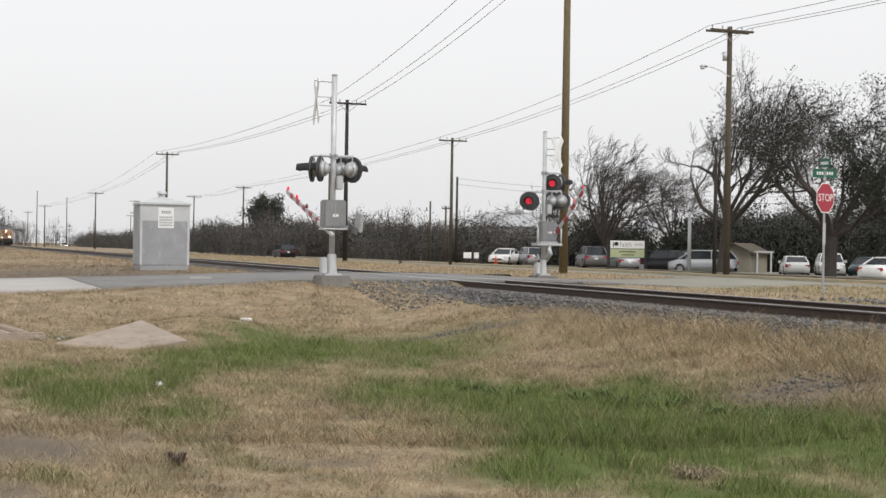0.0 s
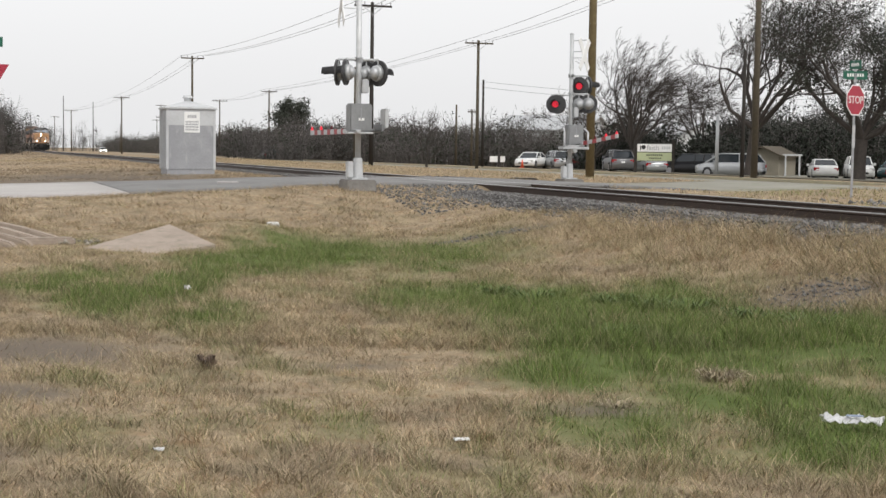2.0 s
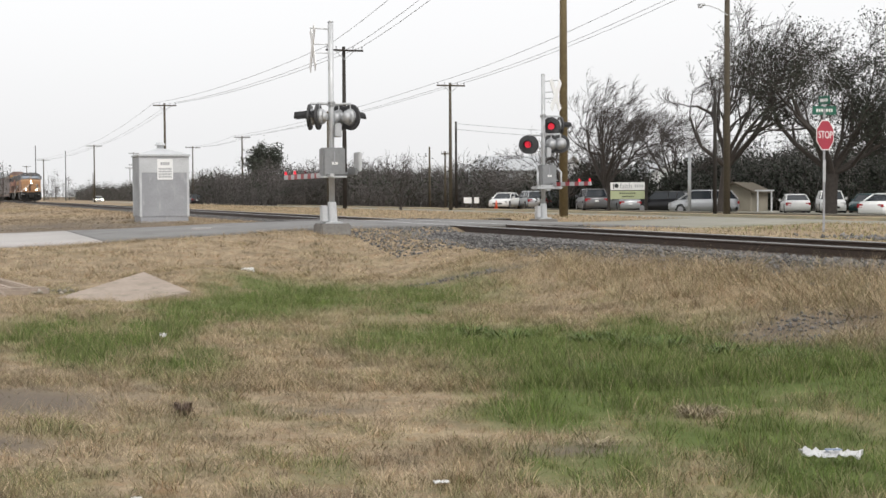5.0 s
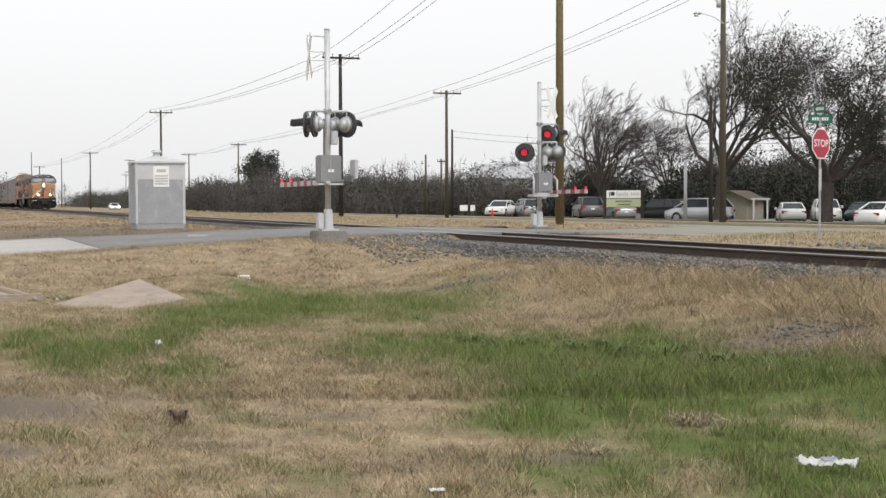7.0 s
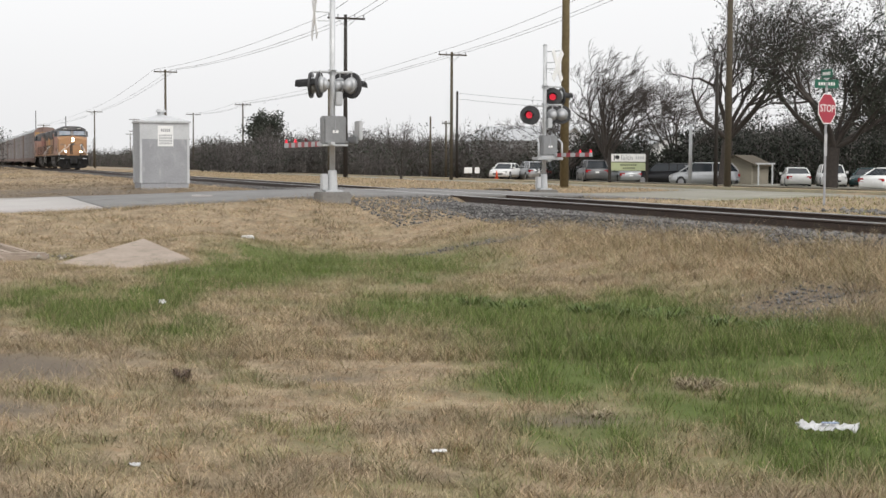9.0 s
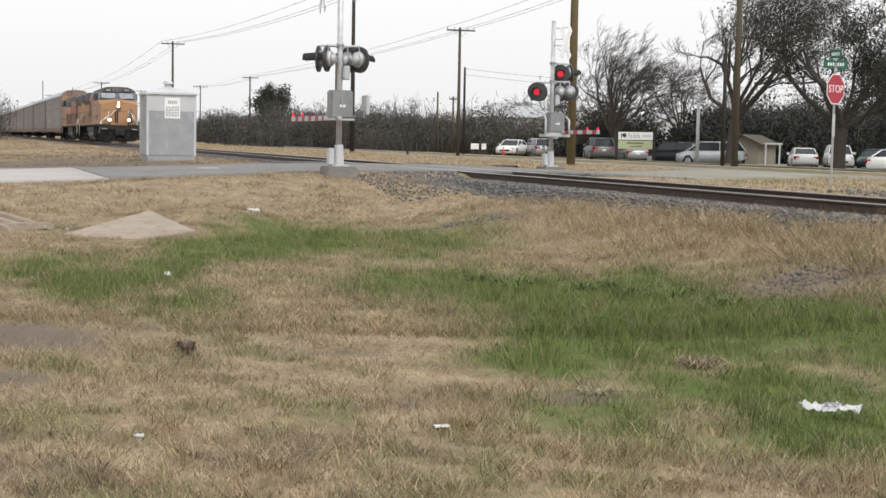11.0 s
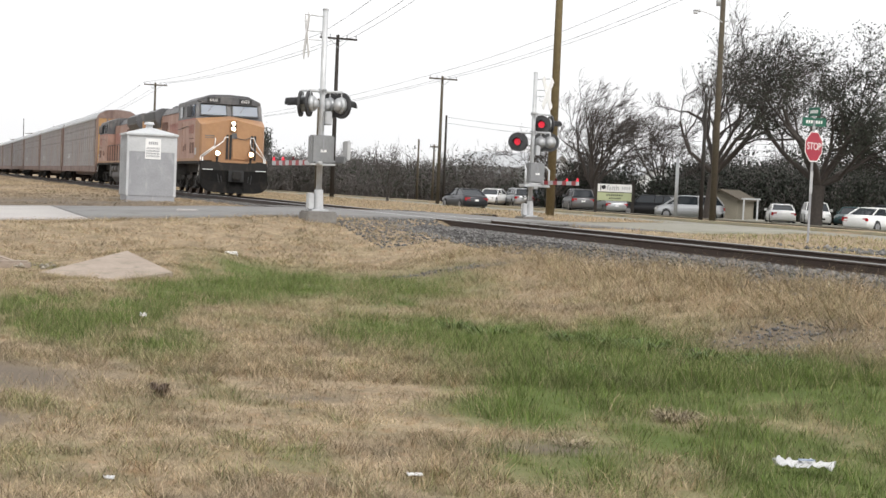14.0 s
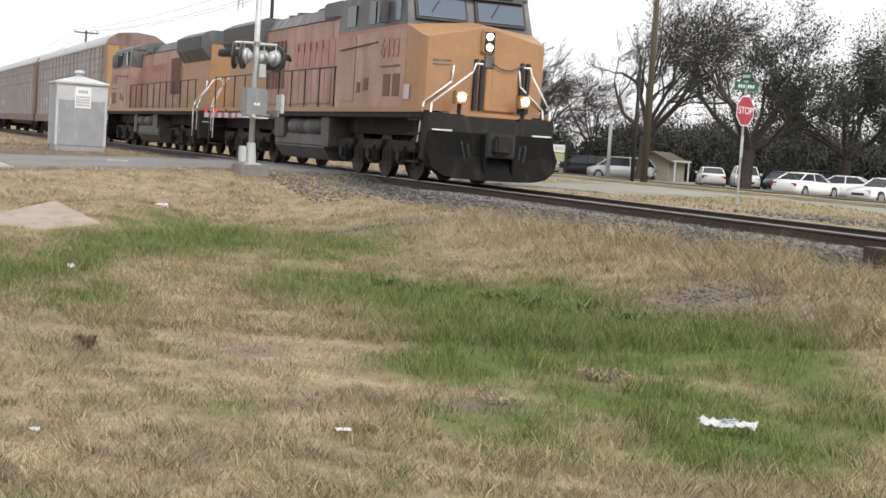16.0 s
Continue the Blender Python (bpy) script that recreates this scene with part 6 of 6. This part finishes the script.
def building(name, x, y, w, d, h, rise, turn, wall, roofm, label, door=True):
    t = thing(name, pose(x, y, gz(x, y) - 0.05, 0, 0, turn), label, "building")
    part("wall", prism(B(), [(-w / 2, 0), (w / 2, 0), (w / 2, h), (0, h + rise), (-w / 2, h)], -d / 2, d / 2, "y"), wall, t)
    e = 0.35
    k = rise / (w / 2)
    for s in (-1, 1):
        part("roof", prism(B(), [(0, h + rise + 0.02), (s * (w / 2 + e), h - e * k + 0.02), (s * (w / 2 + e), h - e * k + 0.14), (0, h + rise + 0.16)], -d / 2 - e, d / 2 + e, "y"), roofm, t)
    if door:
        dr = part("door", bx(B(), -w * 0.05, -w * 0.05 + 0.95, -d / 2 - 0.04, -d / 2, 0, 2.05, 0.01), M["midgrey"], t)
        wi = part("window", bx(B(), w * 0.2, w * 0.2 + 1.0, -d / 2 - 0.03, -d / 2, 1.0, 2.0), M["white"], t)
        part("pane", bx(B(), w * 0.2 + 0.07, w * 0.2 + 0.93, -d / 2 - 0.034, -d / 2 - 0.031, 1.07, 1.93), M["glasscar"], wi)


def build_roadside():
    church_sign()
    tan = mat("tan_stucco", (0.26, 0.235, 0.185), (0.21, 0.19, 0.15), 1.2, 0.85)
    building("garage", 24.3, 113.1, 2.7, 5, 1.75, 0.6, -28, tan, M["wood"], "tan stucco garage with a brown shingle roof", False)
    t = thing("carport", pose(24.9, 110.5, gz(24.9, 110.5)), "pale carport frame beside a garage", "carport")
    for x in (0.0, 1.1):
        part("post", bx(B(), x - 0.06, x + 0.06, -0.06, 0.06, 0, 1.7), M["lightgrey"], t)
    part("beam", bx(B(), -0.2, 1.3, -0.08, 0.08, 1.7, 1.82), M["lightgrey"], t)
    building("white_house", 20.0, 131, 6.0, 9, 3.0, 1.6, 12, M["white"], M["galv"], "white house with a pale metal roof")
    building("long_house", 9.5, 157, 12, 10, 4.2, 1.6, 70, M["lightgrey"], M["galv"], "long pale-roofed house behind the brush")
    t = thing("small_signboard", pose(2.3, 132, gz(2.3, 132), 0, 0, 5), "two small white notice boards on posts", "notice board")
    for x, w in ((0, 0.75), (0.85, 0.45)):
        part("board", bx(B(), x - w / 2, x + w / 2, -0.03, 0.03, 0.45, 1.0, 0.01), M["white"], t)
        part("post", bx(B(), x - 0.04, x + 0.04, 0.03, 0.09, -0.2, 0.95), M["wood"], t)
    c = thing("traffic_cone", pose(4.6, 121.5, gz(4.6, 121.5)), "small orange traffic cone on grass", "traffic cone")
    part("base", bx(B(), -0.19, 0.19, -0.19, 0.19, 0, 0.04, 0.01), M["orange"], c)
    part("cone", cyl(B(), (0, 0, 0.04), (0, 0, 0.72), 0.15, 16, 0.03), M["orange"], c, "", True)
    t = thing("road_marker", pose(-2.4, 150, gz(-2.4, 150)), "thin pale sign post beside brush", "sign post")
    part("post", cyl(B(), (0, 0, -0.2), (0, 0, 3.2), 0.05, 8), M["galv"], t)
    part("plate", bx(B(), -0.3, 0.3, -0.07, -0.05, 2.7, 3.0), M["galv"], t)
    d = thing("storm_drain", pose(*W(-15.41, -4.97, 0.6), 0, 0, TA), "dark rusty drain box in the verge", "drain")
    part("box", bx(B(), -0.35, 0.35, -0.45, 0.45, 0.0, 0.16, 0.02), M["rail"], d)
    part("grate", bx(B(), -0.28, 0.28, -0.38, 0.38, 0.16, 0.18), M["black"], d)


def build_culvert():
    # sloping concrete apron of the ditch culvert, and the ribbed headwall beside it
    t = thing("culvert_apron", Matrix(), "sloping weathered concrete apron of a ditch culvert", "culvert")
    def on(x, y, dz):
        return (x, y, float(land(x, y, False)) + dz)
    top = [(x, y, z) for (x, y), z in zip(APRON, (0.25, 0.03, -0.09, -0.03))]
    bm = B()
    up, dn = [bm.verts.new(p) for p in top], [bm.verts.new((p[0], p[1], p[2] - 0.4)) for p in top]
    bm.faces.new(up)
    bm.faces.new(dn[::-1])
    for i in range(4):
        j = (i + 1) % 4
        bm.faces.new((up[i], dn[i], dn[j], up[j]))
    bmesh.ops.triangulate(bm, faces=bm.faces[:])
    bmesh.ops.subdivide_edges(bm, edges=bm.edges[:], cuts=3, use_grid_fill=True)
    part("slab", bm, M["concrete"], t)
    r = thing("ribbed_headwall", pose(-7.9, 22.85, 0.1, 0, 0, 22), "ribbed concrete culvert headwall in the ditch", "culvert")
    for k in range(4):
        part("rib", prism(B(), [(-0.9, -0.2), (1.0, -0.25), (0.85, -0.02), (0.2, 0.14), (-0.9, 0.34)], -0.09 + k * 0.55 - 0.9, 0.09 + k * 0.55 - 0.9, "y", 0.03), M["concrete"], r, "rounded concrete rib").matrix_basis = pose(0, 0, 0, 0, 0, -30)
    part("sill", bx(B(), -1.3, 1.3, -0.6, -0.35, -0.2, 0.02, 0.04), M["concrete"], r)
    rng = np.random.default_rng(8)
    x, y = rng.normal(-6.6, 0.4, 34), rng.normal(23.1, 0.33, 34)
    stones("culvert_stones", x, y, land(x, y) + 0.03, rng.uniform(0.02, 0.09, 34), M["stone"], rng, "loose stones in the ditch", "stones")


def crumple(name, x, y, w, d, h, seed, label, cat, turn):
    """A thin crushed sheet lying in the grass."""
    rng = np.random.default_rng(seed)
    nx, ny = 22, 10
    gx, gy = np.meshgrid(np.linspace(-w / 2, w / 2, nx), np.linspace(-d / 2, d / 2, ny))
    edge = 1 + 0.14 * rng.normal(0, 1, gx.shape) * 0.4
    gx, gy = gx * edge, gy * (1 + 0.08 * rng.normal(0, 1, gy.shape))
    z = h * np.abs(bumps(gx * 40 / w, gy * 30 / d, 0.55, seed)) + h * 0.12 * rng.random(gx.shape) + h * 0.4 * (1 - (2 * gy / d) ** 2)
    c, s_ = math.cos(radians(turn)), math.sin(radians(turn))
    X, Y = x + gx * c - gy * s_, y + gx * s_ + gy * c
    ob = sheet(name, X, Y, land(X, Y) + 0.045 + z, quads(nx, ny), M["plastic_white"])
    m = ob.modifiers.new("film", "SOLIDIFY")
    m.thickness = 0.004
    tagged(ob, label, cat)
    return ob


def build_litter():
    bag = crumple("plastic_bag", 2.42, 8.68, 0.36, 0.13, 0.05, 4, "crumpled white plastic bag with faint print in green grass", "plastic bag", -12)
    pr = part("print_mark", prism(B(), [(-0.05, -0.012), (0.06, -0.02), (0.05, 0.014), (-0.04, 0.018)], 0, 0.006, "z"), mat("blue_print", (0.25, 0.3, 0.42), (0.2, 0.25, 0.36), 5, 0.5), bag)
    pr.location = (2.42, 8.65, gz(2.42, 8.65) + 0.085)
    crumple("paper_scrap", -0.02, 7.82, 0.085, 0.04, 0.015, 5, "small crumpled white paper scrap in dry grass", "litter", 8)
    crumple("paper_scrap", -1.6, 7.17, 0.05, 0.03, 0.015, 6, "tiny white paper scrap in dry grass", "litter", 20)
    crumple("paper_scrap", -3.15, 15.57, 0.07, 0.06, 0.05, 7, "pale scrap standing in green grass", "litter", 0)
    for x, y, w, d in ((-3.72, 26.4, 0.24, 0.3), (-6.45, 37.2, 0.55, 0.5)):
        t = thing("concrete_marker", pose(x, y, float(land(x, y)) + 0.02, 0, 0, 10), "flat pale concrete marker in the grass", "marker")
        part("slab", bx(B(), -w / 2, w / 2, -d / 2, d / 2, -0.1, 0.05, 0.015), M["white"] if w < 0.4 else M["pavement"], t)
    tie = thing("loose_tie", pose(*W(15.95, 1.98, 0.62), 0, 2, -66), "rust-brown timber block lying in dry grass", "railway tie")
    part("timber", bx(B(), -0.2, 1.4, -0.12, 0.12, 0.0, 0.18, 0.015), M["rail"], tie)
    rng = np.random.default_rng(9)
    x, y = rng.normal(1.95, 0.16, 130), rng.normal(5.6, 0.16, 130)
    stones("soil_stones", x, y, land(x, y) + 0.004, rng.uniform(0.005, 0.028, 130), M["stone"], rng, "pale pebbles on bare soil", "stones")
    s_, p_ = rng.normal(4.6, 1.6, 240), rng.normal(-6.2, 0.3, 240)
    x, y = P0.x + U.x * s_ - N.x * p_, P0.y + U.y * s_ - N.y * p_
    stones("verge_stones", x, y, land(x, y) + 0.01, rng.uniform(0.03, 0.1, 240), M["ballast"], rng, "heap of grey stones on the verge", "stones")
    x, y = np.r_[rng.normal(3.9, 0.5, 260), rng.normal(0.5, 0.7, 120)], np.r_[rng.normal(14.8, 0.45, 260), rng.normal(24.3, 0.22, 120)]
    stones("gravel_patch", x, y, land(x, y) + 0.005, rng.uniform(0.01, 0.035, 380), M["ballast"], rng, "grey gravel scattered in thin grass", "gravel")


def weeds(name, x, y, n, r, h, material, seed, label):
    """One clump of bent stalks and leaves."""
    rng = np.random.default_rng(seed)
    a, q = rng.uniform(0, 6.283, n), r * np.sqrt(rng.random(n)) * 0.5
    bx0, by0 = x + np.cos(a) * q, y + np.sin(a) * q
    z, hh, out, w = land(bx0, by0) - 0.01, h * rng.uniform(0.4, 1, n), r * rng.uniform(0.3, 1.1, n), rng.uniform(0.002, 0.007, n)
    t = rng.uniform(0, 6.283, n)
    vx = np.column_stack([bx0 - np.cos(t) * w, bx0 + np.cos(t) * w, bx0 + np.cos(a) * out * 0.5 + np.cos(t) * w, bx0 + np.cos(a) * out * 0.5 - np.cos(t) * w, bx0 + np.cos(a) * out])
    vy = np.column_stack([by0 - np.sin(t) * w, by0 + np.sin(t) * w, by0 + np.sin(a) * out * 0.5 + np.sin(t) * w, by0 + np.sin(a) * out * 0.5 - np.sin(t) * w, by0 + np.sin(a) * out])
    vz = np.column_stack([z, z, z + hh, z + hh, z + hh * rng.uniform(0.5, 1.1, n)])
    k = 5 * np.arange(n)[:, None]
    f = np.concatenate([k + np.array([[0, 1, 2]]), k + np.array([[0, 2, 3]]), k + np.array([[3, 2, 4]])])
    tagged(sheet(name, vx, vy, vz, f, material), label, "weed")


def build_weeds():
    straw = varied(mat("bleached_straw", (0.3, 0.25, 0.165), (0.2, 0.165, 0.11), 8, 0.9), 0.4)
    dead = varied(mat("dead_brown_weed", (0.17, 0.12, 0.085), (0.1, 0.07, 0.052), 8, 0.9), 0.4)
    lush = varied(mat("lush_weed_leaves", (0.1, 0.145, 0.03), (0.065, 0.1, 0.02), 8, 0.7), 0.4)
    weeds("dead_weed", -1.97, 10.42, 140, 0.08, 0.12, dead, 51, "dark brown dead weed clump in dry grass")
    weeds("straw_tuft", 1.92, 10.47, 200, 0.2, 0.1, straw, 53, "pale bleached straw tuft in green grass")
    weeds("straw_tuft", 1.0, 9.24, 110, 0.16, 0.05, straw, 54, "flattened pale straw tuft")
    for i, (x, y, r) in enumerate(((0.76, 16.0, 0.34), (1.95, 14.9, 0.4), (1.6, 15.2, 0.28), (2.3, 14.4, 0.3), (0.35, 16.7, 0.26), (3.2, 13.0, 0.3), (2.75, 13.7, 0.26), (1.4, 12.7, 0.24))):
        weeds("green_weed", x, y, 150, r, 0.13, lush, 60 + i, "lush green weed clump in the grass")


def near_panel():
    """The rounded edge of a grey car panel beside the camera; its lower part is added to reach the ground."""
    t = thing("near_car_edge", pose(0.0, 1.064, -0.024), "grey rounded edge of a car with a black rubber seal", "cabinet")
    rim = [(-0.44, 1.18), (-0.37, 1.21), (-0.3, 1.226), (-0.22, 1.234), (-0.16, 1.225), (-0.1, 1.207), (-0.04, 1.18)]
    part("shell", prism(B(), rim + [(-0.04, 0.02), (-0.44, 0.02)], 0.0, 0.06, "y"), M["case"], t)
    low = [(x, z - 0.012) for x, z in rim]
    part("seal", prism(B(), low + [(x, z - 0.006) for x, z in low[::-1]], -0.006, 0.0, "y"), M["rubber"], t, "black rubber seal")
    part("inner_face", prism(B(), [(x, z - 0.019) for x, z in rim] + [(-0.04, 0.1), (-0.44, 0.1)], -0.004, 0.0, "y"), M["lightgrey"], t)


near_panel()
build_roadside()
build_culvert()
build_litter()
build_weeds()
build_plants()
motions()
